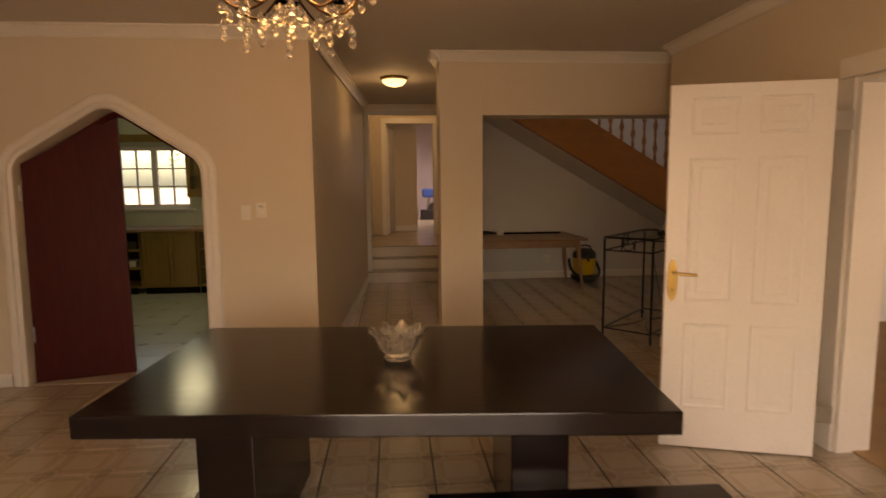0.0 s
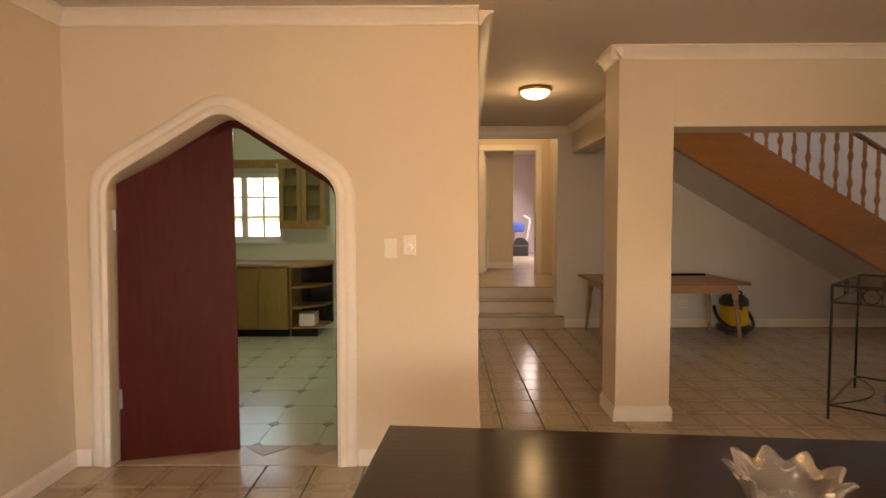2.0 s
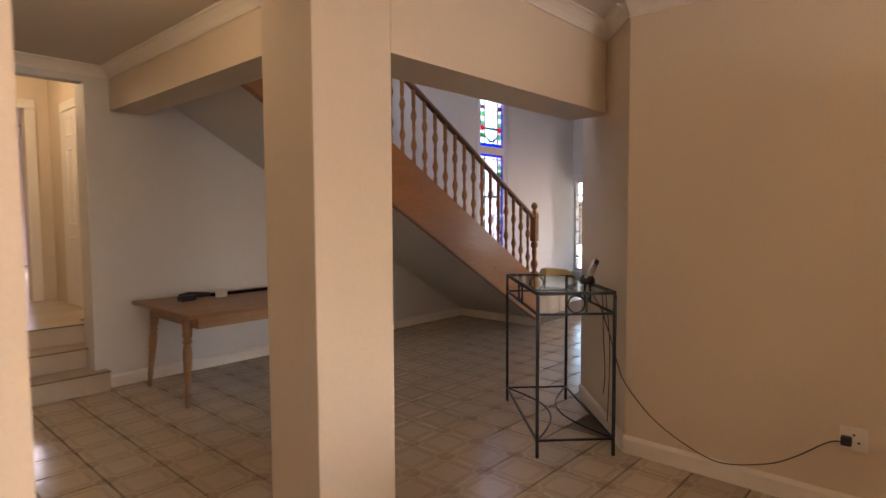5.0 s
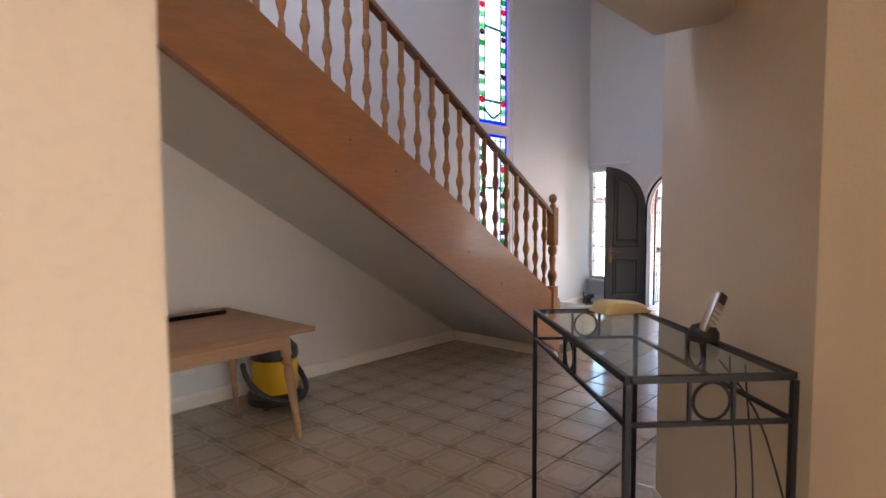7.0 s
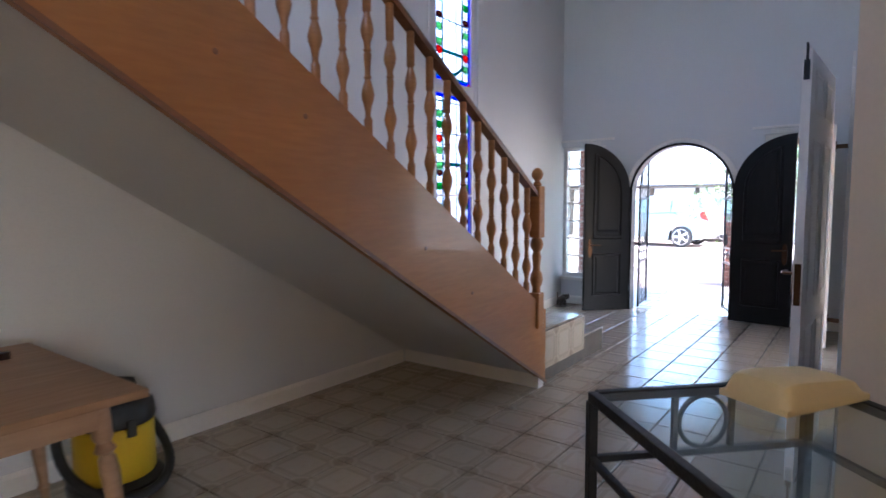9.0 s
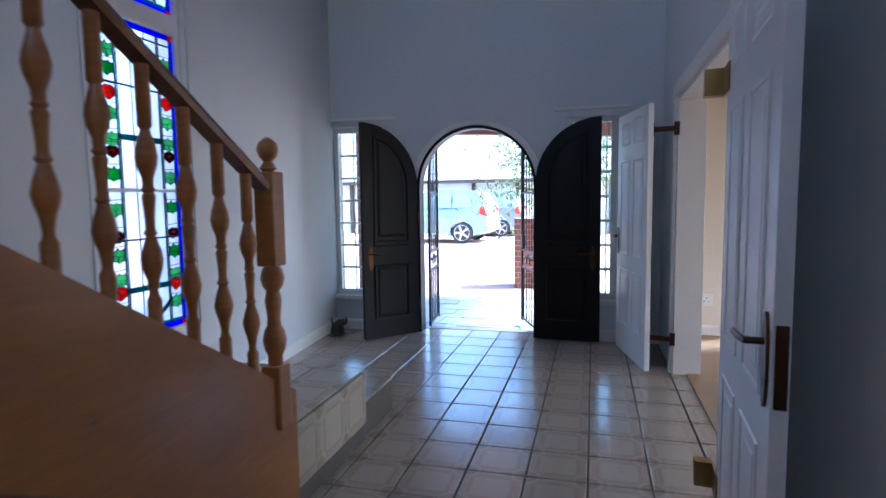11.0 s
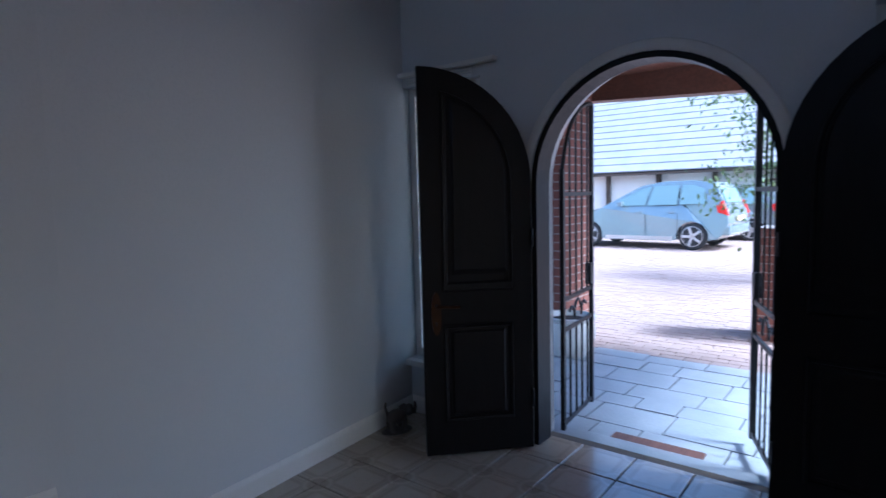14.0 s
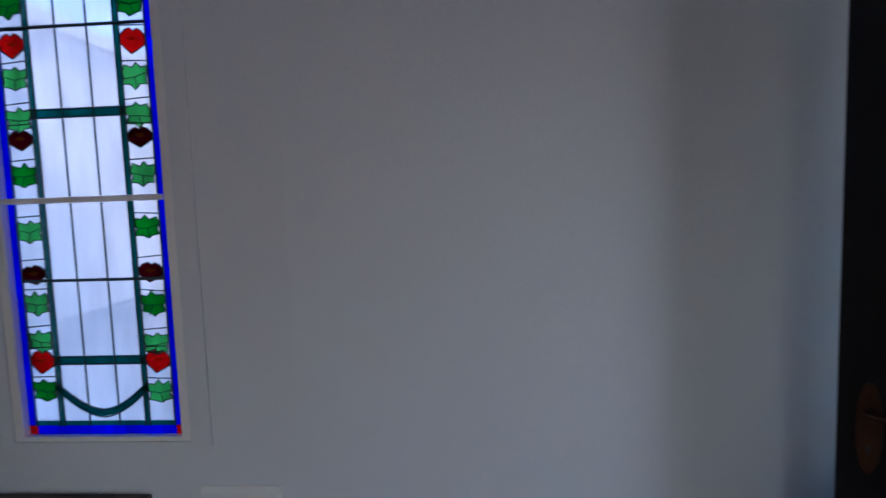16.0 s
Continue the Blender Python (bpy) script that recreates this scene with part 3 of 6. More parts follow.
for k, (n, d) in enumerate((((0.265, 5.45, 0.665, 5.45), (0, -1)), ((0.265, 5.43, 0.265, 5.80), (-1, 0)), ((0.665, 5.43, 0.665, 5.80), (1, 0)))):
    skirting("baseboard_pier_%d" % (k + 1), n[:2], n[2:], d, h=0.11)

# ---- steps up to the landing, tiled
for k in range(3):
    bm = boxes((-0.598, 0.618, 8.93 + 0.27 * k, 8.93 + 0.27 * (k + 1) + (0.0 if k < 2 else 0.3), 0 if k == 0 else 0.17 * k + 0.001, 0.17 * (k + 1)), bevel=0.006)
    s = part("step_%d" % (k + 1), bm, M_LANDING)
    setting(s)
    setting(part("trim_nosing_%d" % (k + 1), boxes((-0.598, 0.618, 8.914 + 0.27 * k, 8.929 + 0.27 * k, 0.17 * (k + 1) - 0.012, 0.17 * (k + 1) + 0.002), bevel=0.003), M_KDIA))
# landing door frame and door
setting(part("trim_landing_door", boxes((-0.40, -0.30, 11.41, 11.449, 0.512, 2.69), (0.62, 0.72, 11.41, 11.449, 0.512, 2.69), (-0.40, 0.72, 11.41, 11.449, 2.692, 2.79), (0.835, 0.859, 9.95, 10.05, 0.512, 2.60), (0.835, 0.859, 10.85, 10.95, 0.512, 2.60), (0.835, 0.859, 9.95, 10.95, 2.602, 2.70), bevel=0.004), M_TRIM))


def panel_door(name, w, h, label, thick=0.04, rows=((0.12, 0.36), (0.42, 0.81), (0.87, 0.965)), mat=M_DOORW, cols=2, group=""):
    """A leaf hinged at its origin that reaches along +x, with sunk and raised panels on both faces."""
    ob = tagged(part(name, boxes((0, w, -thick / 2, thick / 2, 0.008, h), bevel=0.003), mat), label, "door", group)
    ob["kind"] = "structure"
    stile = 0.11
    gap = 0.10
    pw = (w - 2 * stile - (cols - 1) * gap) / cols
    for c in range(cols):
        x0 = stile + c * (pw + gap)
        for lo, hi in rows:
            for side in (-1, 1):
                bm = bmesh.new()
                y = side * thick / 2
                z0, z1 = lo * h, hi * h
                rim = [(0.0, 0.001), (0.006, 0.006), (0.016, 0.004), (0.022, -0.004), (0.045, -0.003), (0.06, 0.003)]
                rings = [[bm.verts.new((px, y + side * up, pz)) for px, pz in ((x0 + o, z0 + o), (x0 + pw - o, z0 + o), (x0 + pw - o, z1 - o), (x0 + o, z1 - o))] for o, up in rim]
                for a, b in zip(rings, rings[1:]):
                    for k in range(4):
                        bm.faces.new((a[k], a[(k + 1) % 4], b[(k + 1) % 4], b[k]))
                bm.faces.new(rings[-1])
                part("panel", bm, mat, ob)
    return ob


def lever_handle(parent, x, z, thick, sides=(-1, 1), flip=1, mat=M_BRASS):
    for s in sides:
        y = s * thick / 2
        oval = [(x + 0.027 * math.cos(a) * (1 - 0.15 * math.sin(a) ** 2), z - 0.015 + 0.118 * math.copysign(abs(math.sin(a)) ** 0.7, math.sin(a))) for a in np.linspace(0, math.tau, 24, endpoint=False)]
        bm = prism(oval, "y", min(y, y + s * 0.008), max(y, y + s * 0.008))
        plate = part("handle_plate", bm, mat, parent, "dark bronze handle plate" if mat == M_BRONZE else "metal handle plate")
        bm = tube([(x, y + s * 0.004, z + 0.03), (x, y + s * 0.05, z + 0.03), (x + flip * 0.03, y + s * 0.056, z + 0.03), (x + flip * 0.12, y + s * 0.056, z + 0.025)], 0.009, 8)
        part("lever", bm, mat, plate, smooth=True)
        part("keyhole", boxes((x - 0.004, x + 0.004, y + s * 0.0085 - 0.001, y + s * 0.0085 + 0.001, z - 0.08, z - 0.06)), M_BLACK, plate)


def hinge(parent, x, z, thick, h=0.10, mat=M_STEEL):
    part("hinge", tube([(x, thick / 2 + 0.004, z - h / 2), (x, thick / 2 + 0.004, z + h / 2)], 0.008, 8, boxes((x, x + 0.03, thick / 2 - 0.001, thick / 2 + 0.003, z - h / 2, z + h / 2))), mat, parent)


# dining room door to the lounge, standing open
d = panel_door("door_1", 0.81, 2.06, "open white six-panel door with a brass lever handle")
d.matrix_basis = pose(2.135, 2.995, 0.0, 0, 0, 163)
lever_handle(d, 0.77, 1.0, 0.04, flip=-1)
for z in (0.25, 1.85):
    hinge(d, 0.0, z, -0.04)
    part("hinge_leaf", boxes((-0.09, 0.0, -0.004, 0.002, z - 0.05, z + 0.05)), M_STEEL, d, "wide steel hinge leaf")
setting(part("trim_dining_door", boxes((RX - 0.025, RX, 3.04, 3.15, 0, 2.08), (RX - 0.025, RX, 2.09, 2.2, 0, 2.08), (RX - 0.025, RX, 2.09, 3.15, 2.082, 2.19), (RX, RX + 0.2, 3.012, 3.04, 0, 2.05), (RX, RX + 0.2, 2.2, 2.228, 0, 2.05), (RX, RX + 0.2, 2.2, 3.04, 2.052, 2.079), bevel=0.004), M_TRIM))
# lounge double door, both leaves folded back into the hall
d = panel_door("door_2", 0.84, 2.08, "white panelled lounge door folded back against the hall wall")
d.matrix_basis = pose(D0 - 0.04, HY + 0.12, 0, 0, 0, 176)
lever_handle(d, 0.79, 1.0, 0.04, sides=(-1,), flip=-1, mat=M_BRONZE)
part("latch_plate", boxes((0.838, 0.846, -0.014, 0.014, 0.88, 1.08)), M_BRONZE, d, "dark bronze latch plate")
part("bolt", tube([(0.845, 0.0, 2.02), (0.845, 0.0, 2.10), (0.86, 0.0, 2.10)], 0.006, 6, boxes((0.84, 0.85, -0.012, 0.012, 1.94, 2.03))), M_IRON, d)
for z in (0.28, 1.8):
    part("hinge", boxes((-0.11, 0.06, -0.026, -0.021, z - 0.05, z + 0.05), (-0.11, -0.06, -0.09, -0.02, z - 0.05, z + 0.05)), M_BRASS, d, "wide brass hinge")
d = panel_door("door_3", 0.82, 2.08, "white panelled lounge door folded back towards the entrance")
d.matrix_basis = pose(D1 - 0.02, HY + 0.19, 0, 0, 0, 13)
lever_handle(d, 0.77, 1.0, 0.04, flip=-1, mat=M_BRONZE)
for z in (0.28, 1.88):
    bm = boxes((-0.19, 0.0, -0.026, -0.021, z - 0.02, z + 0.02), (-0.02, 0.02, -0.027, -0.020, z - 0.05, z + 0.05), (-0.20, -0.16, -0.027, -0.020, z - 0.05, z + 0.05), bevel=0.002)
    hg = part("hinge", bm, M_BRONZE, d, "wide brown parliament hinge")
    hg.matrix_basis = pose(0, 0, 0, 0, 0, 60)
d = panel_door("door_9", 0.80, 2.08, "closed white panelled door in the side wall of the landing")
d.matrix_basis = pose(0.855, 10.05, 0.51, 0, 0, 90)
# landing door, open inwards
d = panel_door("door_4", 0.80, 2.12, "white panelled door on the landing, open inwards")
d.matrix_basis = pose(-0.28, 11.63, 0.51, 0, 0, 82)
lever_handle(d, 0.74, 1.0, 0.04, flip=-1, mat=M_STEEL)

# pointed red kitchen doors
mid = -2.31
bm = prism([(0.0, 0.01), (0.03, 1.72), (0.68, 2.10), (0.70, 2.10), (0.70, 0.01)], "y", -0.02, 0.02)
d = tagged(part("door_5", bm, M_REDDOOR), "dark red mahogany door leaf with a sloping top, ajar", "door", kind="structure")
d.matrix_basis = pose(-3.01, AY + 0.06, 0, 0, 0, 15)
for z in (0.4, 1.5):
    part("hinge", boxes((0.004, 0.022, -0.027, -0.021, z - 0.06, z + 0.06)), M_STEEL, d, "steel hinge")
part("edge_bead", boxes((0.68, 0.70, -0.028, -0.0205, 0.01, 2.06)), M_REDDOOR, d)
bm = prism([(0, 0.01), (0.035, 1.68), (0.66, 2.07), (0.68, 2.07), (0.68, 0.01)], "y", -0.02, 0.02)
d = tagged(part("door_6", bm, M_REDDOOR), "dark red mahogany door leaf, open into the kitchen", "door", kind="structure")
d.matrix_basis = pose(-1.66, 5.0, 0, 0, 0, 98)
part("lock", boxes((0.60, 0.66, 0.021, 0.04, 0.95, 1.12), bevel=0.004), M_STEEL, d, "steel lock case")

# ---------------------------------------------------------------- entrance doors and gates


def entrance_leaf(name, label, m, flip):
    """Half of a round-headed double door, hinged at its origin."""
    n = 14
    top = [(R0 - R0 * math.cos(a), SPRING + R0 * math.sin(a)) for a in np.linspace(0, math.pi / 2, n)]
    edge = [(0.0, 0.012), *top, (R0, 0.012)]
    ob = tagged(part(name, prism([(x * 1.0, z) for x, z in edge], "y", -0.024, 0.024), M_DARKDOOR), label, "door", kind="structure")
    for side in (-1, 1):
        y = side * 0.024
        for k in range(2):
            if k == 0:
                ring = [(0.11, 0.2), (0.50, 0.2), (0.50, 0.74), (0.11, 0.74)]
            else:
                rr = R0 - 0.11
                ring = [(0.50, 0.92), (0.11, 0.92)] + [(R0 - rr * math.cos(a), SPRING + rr * math.sin(a)) for a in np.linspace(0.0, 1.33, 9)]
                ring = [(min(x, 0.50), z) for x, z in ring]
            bm = bmesh.new()
            cx, cz = sum(p[0] for p in ring) / len(ring), sum(p[1] for p in ring) / len(ring)
            rings = []
            for s, up in ((1.0, 0.001), (0.97, 0.012), (0.90, 0.010), (0.87, 0.001), (0.78, 0.002), (0.72, 0.009)):
                rings.append([bm.verts.new((cx + (x - cx) * s, y + side * up, cz + (z - cz) * (s + (1 - s) * 0.4))) for x, z in ring])
            for a, b in zip(rings, rings[1:]):
                for i in range(len(ring)):
                    j = (i + 1) % len(ring)
                    bm.faces.new((a[i], a[j], b[j], b[i]))
            bm.faces.new(rings[-1])
            part("panel", bm, M_DARKDOOR, ob)
    lever_handle(ob, R0 - 0.07, 0.82, 0.048, flip=-1, mat=M_BRONZE)
    for z in (0.3, 1.2):
        part("hinge", tube([(0, 0.03 * flip, z - 0.05), (0, 0.03 * flip, z + 0.05)], 0.008), M_IRON, ob)
    ob.matrix_basis = m
    return ob


entrance_leaf("door_7", "open black-brown arched entrance door with a brass handle", pose(FX - 0.03, 8.245, 0, 0, 0, 137), 1)
entrance_leaf("door_8", "black-brown arched entrance door, folded back to the wall", pose(FX - 0.035, 7.045, 0, 0, 0, -94), -1)


def gate(name, m, side):
    """An arched wrought-iron security gate hinged at its origin, reaching along +x."""
    root = thing(name, "open black wrought-iron security gate with a scroll rail", "gate", "entrance gates", m)
    w = 0.57
    def top(x):
        return SPRING - 0.03 + math.sqrt(max(0.0, w * w - (w - x) ** 2))
    part("hinge_stile", boxes((0, 0.03, -0.012, 0.012, 0.03, SPRING + 0.10)), M_IRON, root)
    part("closing_stile", boxes((w - 0.03, w, -0.012, 0.012, 0.03, top(w))), M_IRON, root)
    part("top_bar", tube([(x, 0, top(x)) for x in np.linspace(0.01, w - 0.01, 14)], 0.013), M_IRON, root)
    for z in (0.06, 0.64, 0.83, 1.46):
        part("rail", boxes((0.015, w - 0.015, -0.008, 0.008, z - 0.012, z + 0.012)), M_IRON, root)
    for x in (0.14, 0.25, 0.36, 0.47):
        part("bar", tube([(x, 0, 0.07), (x, 0, 0.63)], 0.007, 6), M_IRON, root)
        part("bar", tube([(x, 0, 0.84), (x, 0, top(x) - 0.005)], 0.007, 6), M_IRON, root)
    s = []
    for k in range(25):
        a = k / 24
        ang = math.tau * 1.2 * (1 - 2 * a) + math.pi / 2
        rad = 0.012 + 0.05 * (1 - abs(1 - 2 * a)) ** 0.6
        s.append((0.285 + (a - 0.5) * 0.30 + rad * 0.5 * math.cos(ang), 0, 0.735 + rad * math.sin(ang)))
    part("scroll", tube(s, 0.008, 6), M_IRON, root)
    part("lock_case", boxes((w - 0.09, w - 0.03, -0.02, 0.02, 0.86, 1.0), bevel=0.004), M_IRON, root)
    return root


gate("security_gate", pose(FX + 0.27, 8.205, -0.03, 0, 0, 6), 1)
gate("security_gate", pose(FX + 0.27, 7.075, -0.03, 0, 0, 21), -1)


def sidelight(name, y0, y1, z0, z1):
    root = tagged(part(name, boxes((FX + 0.06, FX + 0.12, y0, y0 + 0.05, z0, z1), (FX + 0.06, FX + 0.12, y1 - 0.05, y1, z0, z1), (FX + 0.06, FX + 0.12, y0 + 0.05, y1 - 0.05, z0, z0 + 0.05), (FX + 0.06, FX + 0.12, y0 + 0.05, y1 - 0.05, z1 - 0.05, z1), bevel=0.004), M_TRIM), "tall white sidelight window with small panes", "window", kind="structure")
    n = 7
    for k in range(n):
        a, b = z0 + 0.05 + (z1 - z0 - 0.1) * k / n, z0 + 0.05 + (z1 - z0 - 0.1) * (k + 1) / n
        p = part("pane", boxes((FX + 0.088, FX + 0.092, y0 + 0.05, y1 - 0.05, a, b)), M_GLASS, root)
        p.visible_shadow = False
        if k:
            part("glazing_bar", boxes((FX + 0.072, FX + 0.108, y0 + 0.05, y1 - 0.05, a - 0.012, a + 0.012)), M_TRIM, root)
    ym = (y0 + y1) / 2
    part("glazing_bar", boxes((FX + 0.07, FX + 0.11, ym - 0.012, ym + 0.012, z0 + 0.05, z1 - 0.05)), M_TRIM, root)
    for k in range(4):
        y = y0 + 0.09 + (y1 - y0 - 0.18) * k / 3
        part("burglar_bar", tube([(FX + 0.04, y, z0), (FX + 0.04, y, z1)], 0.006, 6), M_TRIM, root)
    part("window_sill", boxes((FX - 0.06, FX + 0.06, y0 - 0.02, min(y1 + 0.03, BE), z0 - 0.04, z0 - 0.002), bevel=0.005), M_TRIM, root)
    part("lintel_shelf", boxes((FX - 0.05, FX - 0.001, y0 - 0.12, min(y1 + 0.12, BE), z1 + 0.06, z1 + 0.085), bevel=0.004), M_TRIM, root)
    part("vent_slats", boxes(*[(FX - 0.012, FX - 0.001, y0 + 0.06, y1 - 0.06, z1 + 0.008 + 0.017 * k, z1 + 0.016 + 0.017 * k) for k in range(3)]), M_TRIM, root)
    return root


sidelight("window_1", SL[0], SL[1], 0.37, 2.13)
sidelight("window_2", SR[0], SR[1], 0.40, 2.13)

# ---------------------------------------------------------------- stained-glass window
win = tagged(part("window_3", boxes((WX0 - 0.0, WX0 + 0.035, BY + 0.006, BY + 0.07, 0.585, 4.5), (WX1 - 0.035, WX1, BY + 0.006, BY + 0.07, 0.585, 4.5), (WX0 + 0.035, WX1 - 0.035, BY + 0.006, BY + 0.07, 2.40, 2.52), (WX0 + 0.035, WX1 - 0.035, BY + 0.006, BY + 0.07, 0.585, 0.603), (WX0 + 0.035, WX1 - 0.035, BY + 0.006, BY + 0.07, 4.46, 4.5), (WX0 + 0.035, WX1 - 0.035, BY - 0.004, BY + 0.0055, 1.44, 1.46), bevel=0.003), M_TRIM), "tall stained-glass window with red flowers and green vines", "window", kind="structure")


def petals(cx, cz, w, h, tilt):
    """A broad shield-like bloom with a notched top."""
    shape = ((0, -1.0), (0.5, -0.62), (0.95, -0.25), (1.0, 0.3), (0.62, 0.78), (0.25, 0.95), (0, 0.72), (-0.3, 0.95), (-0.7, 0.72), (-1.0, 0.25), (-0.9, -0.3), (-0.45, -0.68))
    c, s = math.cos(tilt), math.sin(tilt)
    return [(cx + w * (c * px - s * pz), cz + h * (s * px + c * pz)) for px, pz in shape]


def vine_leaf(cx, cz, w, h, rng):
    """A squat five-lobed leaf with an uneven outline."""
    shape = ((-0.95, 0.75), (-0.45, 0.62), (-0.12, 1.0), (0.22, 0.66), (0.8, 0.85), (1.0, 0.3), (0.82, -0.15), (0.98, -0.62), (0.4, -0.72), (0.05, -1.0), (-0.35, -0.7), (-0.9, -0.66), (-0.8, -0.1), (-1.0, 0.3))
    flip = rng.choice((-1, 1))
    return [(cx + flip * w * px * rng.uniform(0.88, 1.04), cz + h * pz * rng.uniform(0.85, 1.05)) for px, pz in shape]


def glass_panel(z0, z1):
    x0, x1 = WX0 + 0.036, WX1 - 0.036
    b, v = 0.032, 0.125
    yg = BY + 0.035
    rng = random.Random(5)
    def sheet(a, c, d, e, mat):
        part("pane", boxes((a, c, yg - 0.002, yg + 0.002, d, e)), mat, win)
    def lead(pts, r):
        part("lead_came", tube([(x, yg - 0.008, z) for x, z in pts], r, 5), M_LEAD, win)
    for a, c in ((x0, x0 + b), (x1 - b, x1)):
        sheet(a, c, z0 + b, z1 - b, SG["blue"])
    for a, c in ((z0, z0 + b), (z1 - b, z1)):
        sheet(x0 + b, x1 - b, a, c, SG["blue"])
        for p in (x0, x1 - b):
            sheet(p, p + b, a, c, SG["red"])
    sheet(x0 + b, x1 - b, z0 + b, z0 + b + 0.018, SG["teal"])
    for a, c in ((x0 + b, x0 + v), (x1 - v, x1 - b)):
        sheet(a, c, z0 + b + 0.018, z1 - b, SG["milk"])
    third = (x1 - x0 - 2 * v) / 3
    cuts = [x0 + v, x0 + v + 0.016, x0 + v + third, x1 - v - third, x1 - v - 0.016, x1 - v]
    for i, (a, c) in enumerate(zip(cuts, cuts[1:])):
        sheet(a, c, z0 + b + 0.018, z1 - b, SG["teal"] if i in (0, 4) else SG["milk"])
    for x in (x0 + b, *cuts, x1 - b):
        lead([(x, z0 + b), (x, z1 - b)], 0.0034)
    # cross bars, every second one a teal band
    z, k = z0 + 0.275, 0
    while z < z1 - 0.05:
        if k == 2:
            pass
        elif k % 3 == 0:
            part("teal_band", boxes((x0 + v, x1 - v, yg - 0.007, yg - 0.003, z - 0.014, z + 0.014)), SG["teal"], win)
            for d in (-0.014, 0.014):
                lead([(x0 + v, z + d), (x1 - v, z + d)], 0.0034)
        else:
            lead([(x0 + b, z), (x1 - b, z)], 0.006)
        z += 0.29
        k += 1
    # crossed swags at the foot
    for d in (0.0, 0.028):
        swag = [(x0 + v + (x1 - x0 - 2 * v) * q / 12, z0 + 0.065 + d + 0.10 * abs(q / 6 - 1) ** 1.7) for q in range(13)]
        lead(swag, 0.0034)
    mid = [(x0 + v + (x1 - x0 - 2 * v) * q / 12, yg - 0.006, z0 + 0.079 + 0.10 * abs(q / 6 - 1) ** 1.7) for q in range(13)]
    part("swag", tube(mid, 0.011, 6), SG["teal"], win)
    # vines climbing both borders: leaf, bloom, leaf, gap
    order = ("leaf", "red", "pale", "leaf", "plum", "leaf", "leaf", "plum", "leaf", "pale", "red", "leaf")
    rises = (0.162, 0.268, 0.339, 0.475, 0.592, 0.742, 0.931, 1.051, 1.124, 1.261, 1.378, 1.504)
    for s, cx in ((0, x0 + (b + v) / 2), (1, x1 - (b + v) / 2)):
        for k in range(16):
            kind, dz = order[k % 12], rises[k % 12] + 1.45 * (k // 12)
            z = z0 + dz + rng.uniform(-0.008, 0.008)
            if z > z1 - 0.09:
                break
            if kind in ("red", "plum"):
                shape = petals(cx, z, 0.046, 0.044 if kind == "red" else 0.036, rng.uniform(-0.2, 0.2))
                fl = part("flower", prism(shape, "y", yg - 0.007, yg - 0.003), SG[kind], win)
                part("flower_heart", prism(petals(cx, z + 0.006, 0.017, 0.008, rng.uniform(-0.3, 0.3)), "y", yg - 0.0105, yg - 0.0075), SG["amber"], fl)
            else:
                shape = vine_leaf(cx, z, 0.047, 0.045, rng)
                part("leaf", prism(shape, "y", yg - 0.007, yg - 0.003), SG["pale"] if kind == "pale" or rng.random() < 0.3 else SG["green"], win)
                lead([(cx - 0.036, z + rng.uniform(-0.01, 0.01)), (cx, z - 0.004), (cx + 0.036, z + rng.uniform(-0.01, 0.014))], 0.0018)
                lead([(cx, z - 0.004), (cx + rng.uniform(-0.02, 0.02), z - 0.04)], 0.0018)
            lead(shape + shape[:1], 0.0022)
            lead([(cx - (v - b) / 2, z + 0.052), (cx + (v - b) / 2, z + 0.052 + rng.uniform(-0.008, 0.008))], 0.0024)


glass_panel(0.603, 2.40)
glass_panel(2.52, 4.46)
setting(part("window_trim_stained", boxes((WX1 + 0.05, WX1 + 0.08, BY - 0.012, BY, 0.575, 4.5), (WX0 - 0.08, WX0 - 0.05, BY - 0.012, BY, 0.575, 4.5)), M_HALL))

# ---------------------------------------------------------------- staircase
SLOPE = 0.605
SY = 7.70
def str_top(x):
    return 0.567 + SLOPE * (5.34 - x)
def str_bot(x):
    return 0.222 + 0.592 * (4.94 - x)
XE = 0.97
stair = thing("staircase", "varnished pine staircase with turned balusters and brown handrail", "staircase", "", pose(0.06, 0.015, 0.015))
part("stringer", prism([(5.34, 0.02), (5.34, str_top(5.34)), (XE, str_top(XE)), (XE, str_bot(XE))], "y", SY, SY + 0.045), M_STRING, stair, "varnished pine stringer board")
part("stringer_bead", prism([(5.35, 0.006), (5.35, 0.03), (XE, str_bot(XE) + 0.018), (XE, str_bot(XE) - 0.008)], "y", SY - 0.008, SY - 0.0005), M_RAIL, stair, "dark bead under the stringer")
n_steps = 15
for k in range(n_steps):
    x1 = 5.34 - 0.29 * k
    z = 0.36 + 0.1755 * (k + 1)
    part("tread", boxes((x1 - 0.31, x1 + 0.015, SY + 0.046, BY - 0.02, z - 0.035, z), bevel=0.004), M_PINE, stair)
    part("riser", boxes((x1 - 0.02, x1, SY + 0.046, BY - 0.02, z - 0.1755, z - 0.036)), M_PINE, stair)
part("soffit", prism([(5.25, 0.09), (5.25, 0.13), (XE, str_bot(XE) + 0.06), (XE, str_bot(XE) + 0.02)], "y", SY + 0.046, BY - 0.018), M_HALL, stair, "white plastered soffit")
part("foot_wall", boxes((5.25, 5.33, SY + 0.01, BY - 0.019, -0.015, 0.10)), M_TRIM, stair, "low white foot board")
